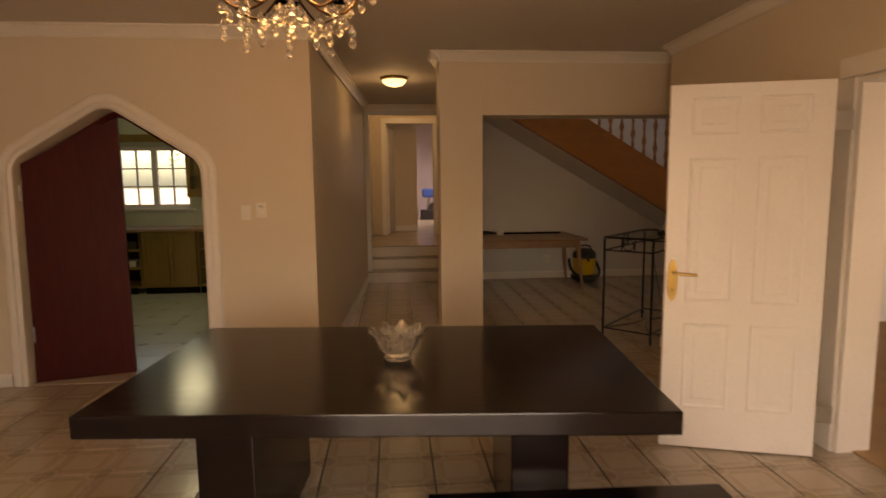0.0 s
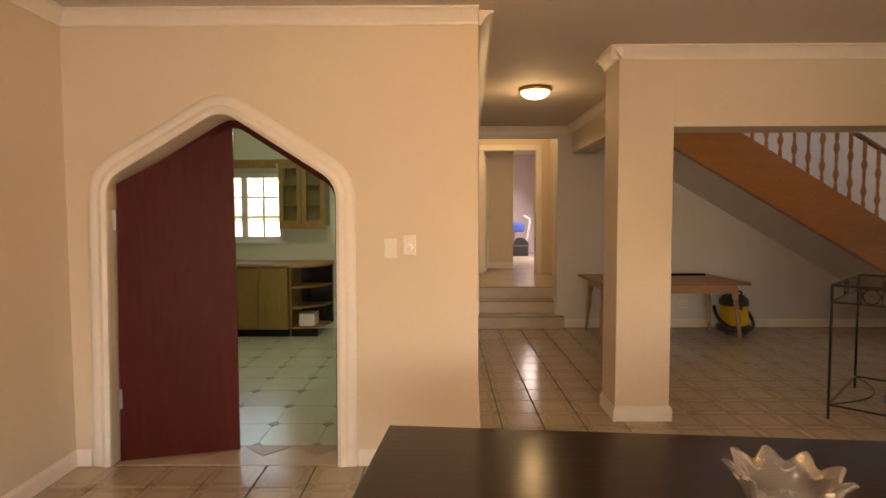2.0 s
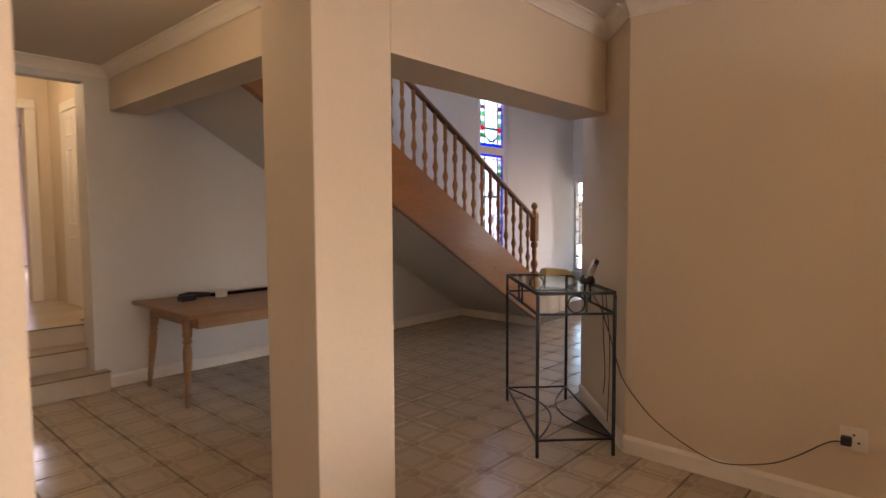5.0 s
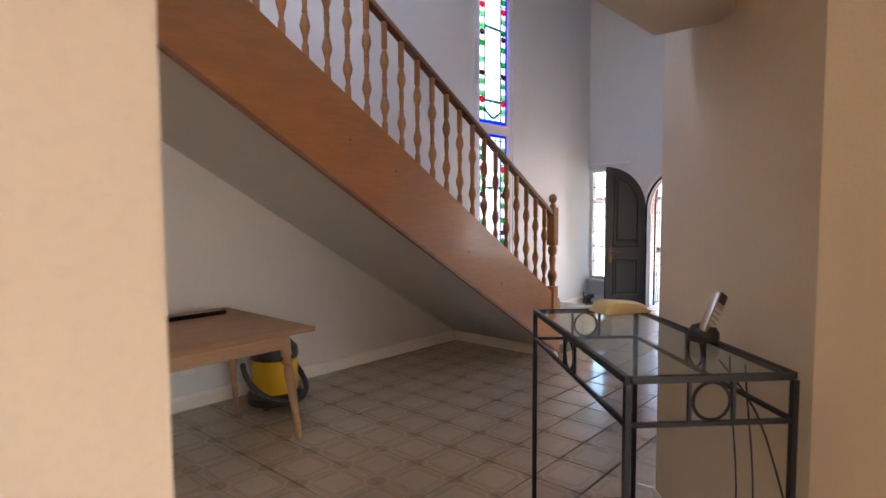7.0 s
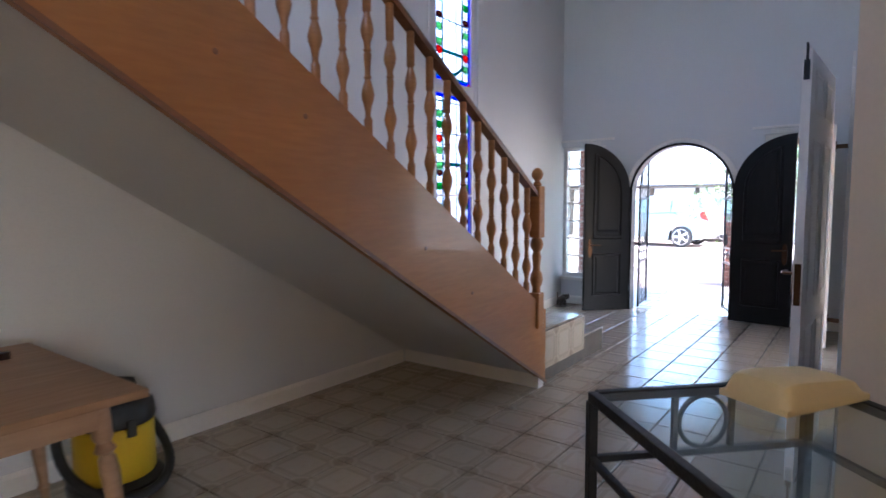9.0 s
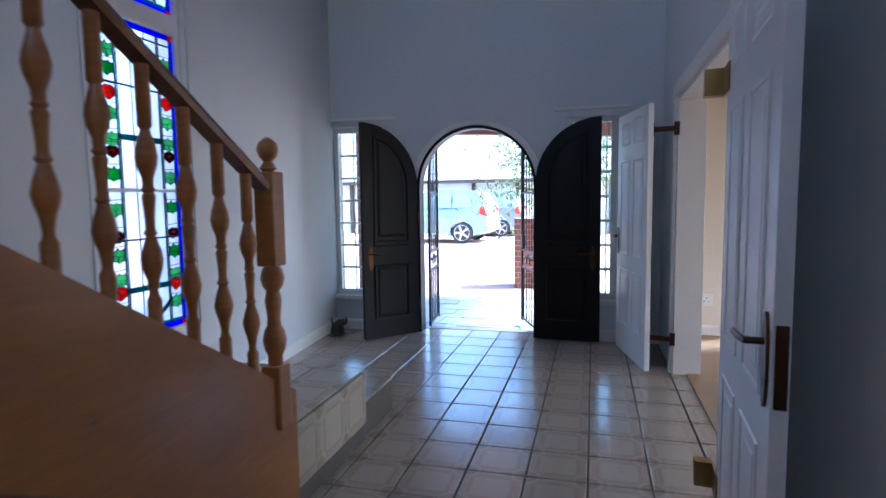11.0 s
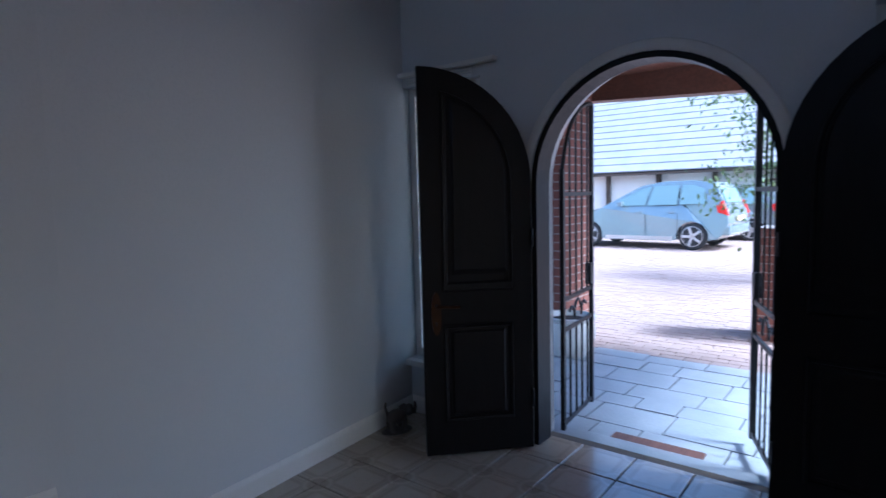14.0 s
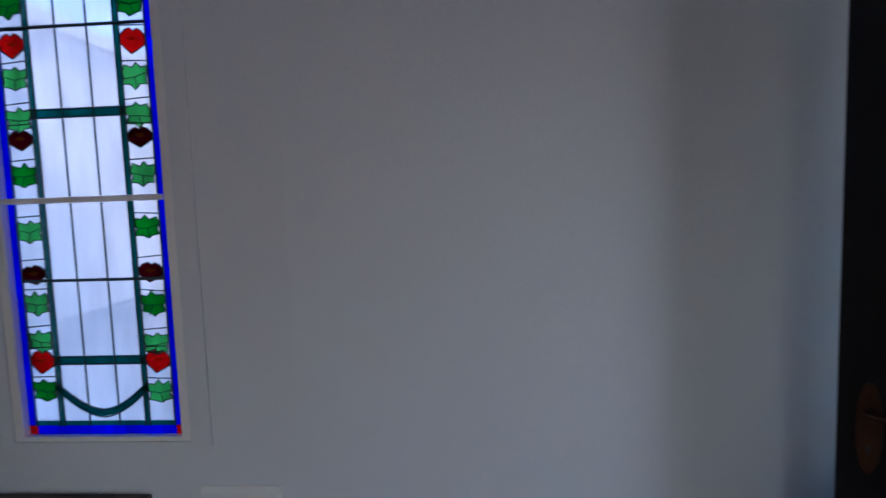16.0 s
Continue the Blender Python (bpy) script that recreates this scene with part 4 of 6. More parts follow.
prof = [(0.021, 0.0), (0.021, 0.09), (0.015, 0.10), (0.013, 0.115), (0.018, 0.15), (0.029, 0.185), (0.032, 0.205), (0.026, 0.235), (0.017, 0.265), (0.014, 0.275), (0.020, 0.285), (0.014, 0.296), (0.014, 0.32), (0.017, 0.36), (0.020, 0.39), (0.014, 0.40), (0.020, 0.41), (0.015, 0.42), (0.017, 0.445), (0.028, 0.475), (0.032, 0.50), (0.027, 0.53), (0.017, 0.565), (0.014, 0.58), (0.021, 0.59), (0.021, 0.76)]
first = part("baluster", lathe(prof, 12), M_PINE, stair, smooth=True)
bx = 5.075
first.matrix_basis = pose(bx, SY + 0.022, str_top(bx) - 0.02)
while bx > XE + 0.25:
    bx -= 0.158
    share("baluster", first, stair, pose(bx, SY + 0.022, str_top(bx) - 0.02))
bm = bmesh.new()
rail_prof = [(-0.03, -0.022), (-0.034, 0.0), (-0.026, 0.022), (0, 0.03), (0.026, 0.022), (0.034, 0.0), (0.03, -0.022)]
ends = [[bm.verts.new((x, SY + 0.022 + o, str_top(x) + 0.765 + h)) for o, h in rail_prof] for x in (5.2, XE)]
for k in range(7):
    bm.faces.new((ends[0][k], ends[0][(k + 1) % 7], ends[1][(k + 1) % 7], ends[1][k]))
bm.faces.new(ends[0])
bm.faces.new(ends[1])
part("handrail", bm, M_RAIL, stair, "brown stained handrail")
newel = lathe([(0.030, 0.36), (0.030, 0.40), (0.040, 0.42), (0.048, 0.46), (0.040, 0.50), (0.028, 0.52), (0.026, 0.55), (0.034, 0.62), (0.026, 0.66), (0.040, 0.68), (0.048, 0.71), (0.040, 0.745), (0.028, 0.76)], 16)
bmesh.ops.translate(newel, verts=newel.verts[:], vec=(0, 0, 0))
nb = part("newel_post", newel, M_PINE, stair, "turned pine newel post", smooth=True)
nb.matrix_basis = pose(5.225, SY + 0.02, 0.35)
for z0, z1 in ((0.10, 0.36), (0.76, 1.13)):
    part("newel_block", boxes((-0.042, 0.042, -0.042, 0.042, z0, z1), bevel=0.008), M_PINE, stair).matrix_basis = pose(5.225, SY + 0.02, 0.35)
fin = part("finial", lathe([(0.020, 1.13), (0.034, 1.142), (0.022, 1.16), (0.018, 1.17), (0.036, 1.19), (0.043, 1.215), (0.036, 1.24), (0.018, 1.256), (0.008, 1.262)], 16), M_PINE, stair, "round pine finial", smooth=True)
fin.matrix_basis = pose(5.225, SY + 0.02, 0.35)
for kx, kz in ((3.1, 1.72), (3.9, 1.12), (4.35, 0.82), (2.7, 1.9)):
    part("knot", lathe([(0.012, 0), (0.011, 0.0015), (0.004, 0.002)], 10), M_RAIL, stair).matrix_basis = pose(kx, SY - 0.0005, kz, 90)

# tiled platform and first step
plat = tagged(part("stair_platform", boxes((5.402, 6.25, SY + 0.07, BY - 0.001, 0, 0.393)), M_GROUT), "tiled platform at the foot of the stairs", "platform", kind="structure")
step = tagged(part("stair_first_step", boxes((6.25, 6.73, SY + 0.08, BY - 0.001, 0, 0.19)), M_GROUT), "tiled bottom step beside the platform", "step", kind="structure")


def uv_tile_mesh(name, sx, sy, h=0.012, bevel=0.004, mat=M_TILE):
    """One tile centred on its origin, top at z = 0, with its pattern square in UV."""
    bm = bmesh.new()
    uvl = bm.loops.layers.uv.new("UVMap")
    a, b = sx / 2, sy / 2
    lo = [bm.verts.new((x * a, y * b, -h)) for x, y in ((-1, -1), (1, -1), (1, 1), (-1, 1))]
    md = [bm.verts.new((x * a, y * b, -bevel)) for x, y in ((-1, -1), (1, -1), (1, 1), (-1, 1))]
    tp = [bm.verts.new((x * (a - bevel), y * (b - bevel), 0)) for x, y in ((-1, -1), (1, -1), (1, 1), (-1, 1))]
    bm.faces.new(tp)
    for r, s in ((lo, md), (md, tp)):
        for k in range(4):
            bm.faces.new((r[k], r[(k + 1) % 4], s[(k + 1) % 4], s[k]))
    for f in bm.faces:
        for lp in f.loops:
            lp[uvl].uv = (lp.vert.co.x / sx + 0.5, lp.vert.co.y / sy + 0.5)
    me = bpy.data.meshes.new(name)
    bm.to_mesh(me)
    bm.free()
    me.materials.append(mat)
    return me


PITCH = 0.30
TILE = uv_tile_mesh("tile", PITCH - 0.008, PITCH - 0.008)
TILE_DEEP = uv_tile_mesh("tile", 0.28, PITCH - 0.006)


def lay(me, parent, m):
    o = new("tile", me)
    o.parent, o.matrix_basis = parent, m
    return o


for i in range(3):
    for j in range(4):
        lay(TILE_DEEP, plat, pose(5.402 + 0.1415 + 0.283 * i, SY + 0.225 + PITCH * j, 0.405))
    lay(TILE_DEEP, plat, pose(5.402 + 0.1415 + 0.283 * i, SY + 0.07 - 0.012, 0.245, 90))
for j in range(4):
    lay(TILE_DEEP, step, pose(6.39, SY + 0.235 + PITCH * j, 0.203))
    lay(TILE_DEEP, step, pose(6.635, SY + 0.235 + PITCH * j, 0.2032))

# ---------------------------------------------------------------- dining room things
TZ = 0.76
table = thing("dining_table", "long dark espresso dining table with thick top and plinth legs", "table", "", pose(-0.19, 2.64, 0, 0, 0, -5.2))
part("tabletop", boxes((-1.06, 1.06, -0.60, 0.60, TZ - 0.085, TZ), bevel=0.006), M_TABLE, table)
for sx in (-0.60, 0.60):
    part("leg", boxes((sx - 0.11, sx + 0.11, -0.42, 0.42, 0.0, TZ - 0.086), bevel=0.006), M_TABLE, table)
bench = thing("dining_bench", "low dark espresso bench beside the dining table", "bench", "", pose(0.46, 1.86, 0, 0, 0, -2))
part("seat", boxes((-0.53, 0.53, -0.18, 0.18, 0.39, 0.45), bevel=0.006), M_TABLE, bench)
for sx in (-0.36, 0.36):
    part("leg", boxes((sx - 0.09, sx + 0.09, -0.14, 0.14, 0, 0.389), bevel=0.004), M_TABLE, bench)

# fluted crystal bowl
bm = bmesh.new()
segs, rows_ = 72, [(0.060, 0.0), (0.064, 0.010), (0.056, 0.018), (0.062, 0.030), (0.085, 0.055), (0.094, 0.085), (0.100, 0.105), (0.128, 0.125)]
rings = []
for inside in (0, 1):
    for k, (r, z) in enumerate(rows_ if not inside else rows_[::-1][:5]):
        f = min(1.0, z / 0.125)
        ring = []
        for s in range(segs):
            a = math.tau * s / segs
            w = 1 + 0.10 * f * math.cos(9 * a) + 0.03 * math.cos(18 * a)
            rr = (r - 0.008 * inside) * w
            zz = z + 0.014 * f * f * math.cos(9 * a) + 0.006 * inside
            ring.append(bm.verts.new((rr * math.cos(a), rr * math.sin(a), zz)))
        rings.append(ring)
for a, b in zip(rings, rings[1:]):
    for s in range(segs):
        bm.faces.new((a[s], a[(s + 1) % segs], b[(s + 1) % segs], b[s]))
bm.faces.new(rings[0])
bm.faces.new(rings[-1])
bowl = tagged(part("crystal_bowl", bm, M_BOWL, smooth=True), "clear crystal bowl with a fluted rim on the dining table", "bowl")
bowl.location = (-0.16, 2.66, TZ + 0.001)

# chandelier
ch = thing("chandelier", "bronze eight-arm chandelier with lit candle bulbs and crystal drops", "chandelier", "", pose(-0.55, 2.47, 0))
part("canopy", lathe([(0.055, 2.718), (0.055, 2.70), (0.02, 2.675), (0.008, 2.67)], 16), M_BRONZE, ch, smooth=True)
part("stem", lathe([(0.008, 2.42), (0.008, 2.67)], 8), M_BRONZE, ch)
part("hub", lathe([(0.006, 2.255), (0.03, 2.262), (0.042, 2.285), (0.036, 2.32), (0.024, 2.34), (0.03, 2.38), (0.018, 2.42)], 16), M_BRASS, ch, "polished brass hub", smooth=True)
drop_bm = lathe([(0.001, -0.040), (0.011, -0.031), (0.0145, -0.02), (0.010, -0.006), (0.003, 0.006), (0.001, 0.014)], 8)
drop0 = None
for k in range(8):
    a = math.tau * k / 8 + 0.2
    R1 = 0.30 if k % 2 else 0.27
    ca, sa = math.cos(a), math.sin(a)
    P = lambda r, z: (r * ca, r * sa, z)
    arm = [P(0.03, 2.29), P(0.08, 2.245), P(0.15, 2.205), P(0.21, 2.215), P(R1 - 0.02, 2.255), P(R1, 2.30)]
    smooth_arm = []
    for i in range(len(arm) - 1):
        for t in (0.0, 0.33, 0.66):
            p0, p1, p2, p3 = (Vector(arm[max(0, min(len(arm) - 1, i + d))]) for d in (-1, 0, 1, 2))
            smooth_arm.append(0.5 * ((2 * p1) + (p2 - p0) * t + (2 * p0 - 5 * p1 + 4 * p2 - p3) * t * t + (3 * p1 - p0 - 3 * p2 + p3) * t ** 3))
    part("arm", tube(smooth_arm + [Vector(arm[-1])], 0.0055, 6), M_BRONZE, ch, smooth=True)
    part("bobeche", lathe([(0.012, 2.298), (0.040, 2.302), (0.056, 2.316), (0.052, 2.318), (0.014, 2.308)], 14, None, (R1 * ca, R1 * sa, 0)), M_CRYSTAL, ch, "clear crystal drip dish", smooth=True)
    part("candle", lathe([(0.012, 2.309), (0.012, 2.355)], 10, None, (R1 * ca, R1 * sa, 0)), M_BRASS, ch)
    part("bulb", lathe([(0.010, 2.356), (0.017, 2.374), (0.017, 2.392), (0.009, 2.418), (0.002, 2.432)], 12, None, (R1 * ca, R1 * sa, 0)), M_BULB, ch, "lit candle bulb", smooth=True)
    for j in range(5):
        b = a + math.tau * j / 5
        x, y = R1 * ca + 0.053 * math.cos(b), R1 * sa + 0.053 * math.sin(b)
        z = 2.292 - (0.02 if j % 2 else 0.0)
        if drop0 is None:
            drop0 = part("crystal_drop", drop_bm, M_CRYSTAL, ch, "clear crystal drop", smooth=True)
            drop0.matrix_basis = pose(x, y, z)
        else:
            share("crystal_drop", drop0, ch, pose(x, y, z))
    for zz, rr in ((2.165, 0.15), (2.13, 0.15), (2.19, 0.215), (2.16, 0.24), (2.12, 0.24)):
        share("crystal_drop", drop0, ch, pose(rr * ca, rr * sa, zz))
for j in range(8):
    b = math.tau * j / 8
    share("crystal_drop", drop0, ch, pose(0.06 * math.cos(b), 0.06 * math.sin(b), 2.20))
    share("crystal_drop", drop0, ch, pose(0.10 * math.cos(b), 0.10 * math.sin(b), 2.17))

# passage ceiling lamp
lamp = thing("ceiling_lamp", "lit round opal glass ceiling lamp with a brass rim", "lamp", "", pose(-0.14, 6.72, CEIL))
part("rim", lathe([(0.15, -0.001), (0.155, -0.02), (0.15, -0.032), (0.14, -0.034)], 28), M_BRASS, lamp, "brass rim", smooth=True)
part("shade", lathe([(0.138, -0.0345), (0.125, -0.06), (0.09, -0.085), (0.045, -0.098), (0.004, -0.101)], 28), M_LAMPGLOW, lamp, "lit opal glass bowl", smooth=True)
# Added fitting around the kitchen light, out of sight above the arch.
kl = thing("kitchen_added_lamp", "unseen lit opal glass lamp added to light the kitchen", "lamp", "", pose(-2.6, 7.0, CEIL))
part("shade", lathe([(0.16, -0.001), (0.15, -0.05), (0.09, -0.085), (0.004, -0.1)], 24), M_SOFTGLOW, kl, smooth=True)
# Added fitting for the landing light; no lamp is known there.
ll = thing("landing_added_lamp", "unseen lit opal glass lamp added over the landing", "lamp", "", pose(0, 10.4, 3.25))
part("shade", lathe([(0.13, -0.001), (0.12, -0.05), (0.07, -0.08), (0.004, -0.09)], 24), M_LAMPGLOW, ll, smooth=True)


def wall_plate(name, label, m, dial=False, category="switch"):
    root = thing(name, label, category, "", m)
    part("plate", boxes((-0.037, 0.037, -0.009, 0, -0.058, 0.058), bevel=0.003), M_WHITEPL, root)
    if dial:
        part("dial", lathe([(0.020, 0), (0.018, 0.012), (0.004, 0.015)], 16), M_WHITEPL, root, smooth=True).matrix_basis = pose(0, -0.0095, -0.014, 90)
        part("rocker", boxes((-0.016, 0.016, -0.013, -0.0095, 0.022, 0.036), bevel=0.001), M_STEEL, root)
    else:
        part("rocker", boxes((-0.012, 0.012, -0.014, -0.0095, -0.012, 0.018), bevel=0.002), M_WHITEPL, root)
    return root


wall_plate("light_switch", "cream plastic light switch on the dining room wall", pose(-1.315, AY - 0.001, 1.328))
wall_plate("dimmer_switch", "white plastic dimmer switch with a round knob", pose(-1.20, AY - 0.001, 1.347), True)


def socket_plate(label, m):
    root = thing("wall_socket", label, "socket", "", m)
    part("plate", boxes((-0.058, 0.058, -0.009, 0, -0.058, 0.058), bevel=0.003), M_WHITEPL, root)
    for x, z in ((-0.02, -0.015), (0.02, -0.015), (0.0, 0.02)):
        part("hole", lathe([(0.006, 0), (0.005, 0.0006)], 10), M_BLACK, root).matrix_basis = pose(x, -0.0092, z, 90)
    part("rocker", boxes((0.03, 0.05, -0.013, -0.0095, 0.02, 0.04), bevel=0.001), M_WHITEPL, root)
    return root


socket_plate("white wall socket with a black plug in it", pose(RX - 0.001, 3.98, 0.39, 0, 0, -90))
plug = thing("power_plug", "black plug with a cable running along the wall", "plug", "", pose(0, 0, 0))
part("plug_body", boxes((RX - 0.05, RX - 0.0145, 3.985, 4.03, 0.36, 0.405), bevel=0.008), M_BLACK, plug)
cable = [(RX - 0.05, 4.02, 0.38), (RX - 0.05, 4.08, 0.36), (RX - 0.03, 4.22, 0.24), (RX - 0.03, 4.35, 0.165), (RX - 0.035, 4.57, 0.11), (RX - 0.03, 4.77, 0.165), (RX - 0.03, 4.96, 0.275), (RX - 0.03, 5.12, 0.445), (RX - 0.03, 5.17, 0.56), (2.25, 5.26, 0.86), (2.36, 5.42, 1.0)]
fine = []
for i in range(len(cable) - 1):
    for t in (0.0, 0.25, 0.5, 0.75):
        p0, p1, p2, p3 = (Vector(cable[max(0, min(len(cable) - 1, i + d))]) for d in (-1, 0, 1, 2))
        fine.append(0.5 * ((2 * p1) + (p2 - p0) * t + (2 * p0 - 5 * p1 + 4 * p2 - p3) * t * t + (3 * p1 - p0 - 3 * p2 + p3) * t ** 3))
part("cable", tube(fine, 0.0035, 6), M_BLACK, plug, smooth=True)
socket_plate("white wall socket behind the console", pose(2.55, 5.345, 0.40, 0, 0, -139))
for k, (x0, y0) in enumerate(((2.45, 5.32), (2.52, 5.39))):
    pts = [(x0 + 0.02 * math.sin(7 * t + k), y0 + 0.02 * math.cos(5 * t), 0.95 - 0.85 * t + (0.15 if k else 0) * t) for t in np.linspace(0, 1, 12)]
    c = tagged(part("phone_cable", tube(pts, 0.003, 6), M_BLACK, smooth=True), "thin black phone cable hanging behind the console", "cable")

# ---- wrought-iron console with a glass top
CZ = 1.005
console = thing("console_stand", "tall black wrought-iron console table with a glass top", "console", "", pose(2.407, 5.702, 0, 0, 0, 45.5))
L, W = 0.53, 0.235
part("glass_top", boxes((-L + 0.008, L - 0.008, -W + 0.008, W - 0.008, CZ - 0.004, CZ + 0.004)), M_TABLEGLASS, console, "clear glass top")
for y in (-W, W):
    part("top_rail", boxes((-L, L, y - 0.009, y + 0.009, CZ - 0.014, CZ + 0.006), bevel=0.002), M_IRON, console)
    part("lower_rail", boxes((-L, L, y - 0.006, y + 0.006, CZ - 0.135, CZ - 0.122)), M_IRON, console)
    part("foot_rail", boxes((-L, L, y - 0.006, y + 0.006, 0.10, 0.112)), M_IRON, console)
for x in (-L, L):
    part("top_rail", boxes((x - 0.009, x + 0.009, -W + 0.009, W - 0.009, CZ - 0.014, CZ + 0.006), bevel=0.002), M_IRON, console)
    part("lower_rail", boxes((x - 0.006, x + 0.006, -W, W, CZ - 0.1351, CZ - 0.1221)), M_IRON, console)
    part("foot_rail", boxes((x - 0.006, x + 0.006, -W, W, 0.1001, 0.1121)), M_IRON, console)
    for y in (-W, W):
        part("leg", boxes((x - 0.009, x + 0.009, y - 0.009, y + 0.009, 0, CZ - 0.0141), bevel=0.002), M_IRON, console)
    ring = [(x, 0.052 * math.cos(a), CZ - 0.068 + 0.052 * math.sin(a)) for a in np.linspace(0, math.tau, 25)]
    part("ring", tube(ring, 0.005, 6), M_IRON, console, smooth=True)
    for y in (-0.062, 0.062):
        part("spindle", boxes((x - 0.005, x + 0.005, y - 0.005, y + 0.005, CZ - 0.122, CZ - 0.0142)), M_IRON, console)
for y in (-W, W):
    ring = [(0.052 * math.cos(a), y, CZ - 0.068 + 0.052 * math.sin(a)) for a in np.linspace(0, math.tau, 25)]
    part("ring", tube(ring, 0.005, 6), M_IRON, console, smooth=True)
    for x in (-0.062, 0.062):
        part("spindle", boxes((x - 0.005, x + 0.005, y - 0.005, y + 0.005, CZ - 0.122, CZ - 0.0142)), M_IRON, console)
    bow = [(-L + 2 * L * t, y * (1 - 0.85 * math.sin(math.pi * t)), 0.106) for t in np.linspace(0, 1, 21)]
    part("bow", tube(bow, 0.006, 6), M_IRON, console, smooth=True)

# cordless phone in its cradle
ph = thing("cordless_phone", "silver and black cordless phone standing in its cradle", "phone", "", pose(2.44, 5.47, CZ + 0.007, 0, 0, -20))
part("cradle", lathe([(0.046, 0.0), (0.052, 0.010), (0.05, 0.03), (0.038, 0.05), (0.018, 0.058)], 20), M_BLACK, ph, smooth=True)
hs = part("handset", boxes((-0.024, 0.024, -0.014, 0.014, 0.0, 0.15), bevel=0.006), M_STEEL, ph, "silver handset", smooth=True)
hs.matrix_basis = pose(-0.02, -0.02, 0.03, 0, 32, 0)
part("screen", boxes((-0.018, 0.018, -0.0155, -0.0142, 0.115, 0.15)), M_BLACK, hs)
for i in range(3):
    for j in range(4):
        part("key", boxes((-0.017 + 0.013 * i, -0.008 + 0.013 * i, -0.0158, -0.0142, 0.03 + 0.018 * j, 0.04 + 0.018 * j)), M_WHITEPL, hs)
yp = thing("cream_telephone", "yellowed cream plastic telephone lying on the console", "phone", "", pose(2.80, 5.93, CZ + 0.005, 0, 0, -30))
yp.scale = (0.9, 0.9, 0.9)
bm = bmesh.new()
bmesh.ops.create_grid(bm, x_segments=14, y_segments=8, size=0.5)
for v in bm.verts:
    u, w = v.co.x * 2, v.co.y * 2
    edge = max(0.0, 1 - abs(u) ** 6) ** 0.5 * max(0.0, 1 - abs(w) ** 4) ** 0.5
    v.co = Vector((0.125 * u, 0.075 * w, 0.014 + (0.042 - 0.012 * u) * edge))
geo = bmesh.ops.extrude_face_region(bm, geom=bm.faces[:])
for v in [g for g in geo["geom"] if isinstance(g, bmesh.types.BMVert)]:
    v.co.z = 0.001
part("phone_body", bm, M_CREAMPL, yp, smooth=True)
part("phone_base", boxes((-0.115, 0.115, -0.068, 0.068, 0.0, 0.0135), bevel=0.004), M_PALE, yp)

# ---------------------------------------------------------------- under the stair
pt = thing("pine_table", "pale pine table with turned splayed legs against the wall", "table")
part("tabletop", boxes((0.78, 2.50, 7.76, 8.86, 0.722, 0.752), bevel=0.006), M_PINETOP, pt, "worn brown pine top")
part("apron", boxes((0.92, 2.36, 7.87, 7.89, 0.62, 0.7215)), M_PALE, pt)
part("apron", boxes((0.92, 2.36, 8.73, 8.75, 0.62, 0.7215)), M_PALE, pt)
part("apron", boxes((0.90, 0.92, 7.87, 8.75, 0.62, 0.7215)), M_PALE, pt)
part("apron", boxes((2.36, 2.38, 7.87, 8.75, 0.62, 0.7215)), M_PALE, pt)
legp = [(0.012, 0.0), (0.017, 0.008), (0.020, 0.10), (0.026, 0.11), (0.019, 0.125), (0.026, 0.25), (0.034, 0.42), (0.030, 0.47), (0.022, 0.485), (0.037, 0.50), (0.030, 0.515), (0.024, 0.53), (0.036, 0.55), (0.034, 0.58), (0.038, 0.60), (0.038, 0.72)]
leg0 = None
for x, y, tx, ty in ((0.85, 7.99, -9, 7), (0.88, 8.80, 6, 7), (2.49, 7.94, -9, -9), (2.50, 8.76, 6, -9)):
    if leg0 is None:
        leg0 = part("leg", lathe(legp, 14), M_PALE, pt, smooth=True)
        leg0.matrix_basis = pose(x, y, 0.001, tx * 0.6, ty * 0.6)
    else:
        share("leg", leg0, pt, pose(x, y, 0.001, tx * 0.6, ty * 0.6))
rod = tagged(part("wooden_rod", boxes((1.35, 2.35, 8.58, 8.61, 0.753, 0.783), bevel=0.004), M_TABLE), "long dark wooden rod lying on the pine table", "rod")
ham = thing("pipe_holder", "black lumpy tool lying on the pine table", "tool")
bm = tube([(1.05, 8.52, 0.785), (1.14, 8.55, 0.79), (1.22, 8.57, 0.785), (1.34, 8.59, 0.775)], [0.03, 0.033, 0.026, 0.018], 12)
part("tool_body", bm, M_BLACK, ham, smooth=True)
part("tool_head", boxes((1.02, 1.16, 8.46, 8.53, 0.753, 0.80), bevel=0.012), M_BLACK, ham)
cup = tagged(part("paper_box", boxes((-0.045, 0.045, -0.03, 0.03, 0, 0.07), bevel=0.004), M_WHITEPL), "small white carton on the pine table", "box")
cup.matrix_basis = pose(1.40, 8.50, 0.753, 0, 0, 25)

vac = thing("vacuum_cleaner", "yellow and black drum vacuum cleaner beside the pine table", "vacuum", "", pose(2.74, 8.62, 0))
part("base", lathe([(0.17, 0.03), (0.20, 0.04), (0.205, 0.10), (0.18, 0.12)], 24), M_BLACK, vac, smooth=True)
part("drum", lathe([(0.165, 0.12), (0.172, 0.13), (0.17, 0.36), (0.16, 0.37)], 24), M_YELLOW, vac, "yellow plastic drum", smooth=True)
part("lid", lathe([(0.172, 0.37), (0.178, 0.39), (0.17, 0.45), (0.12, 0.50), (0.05, 0.515), (0.004, 0.517)], 24), M_BLACK, vac, smooth=True)
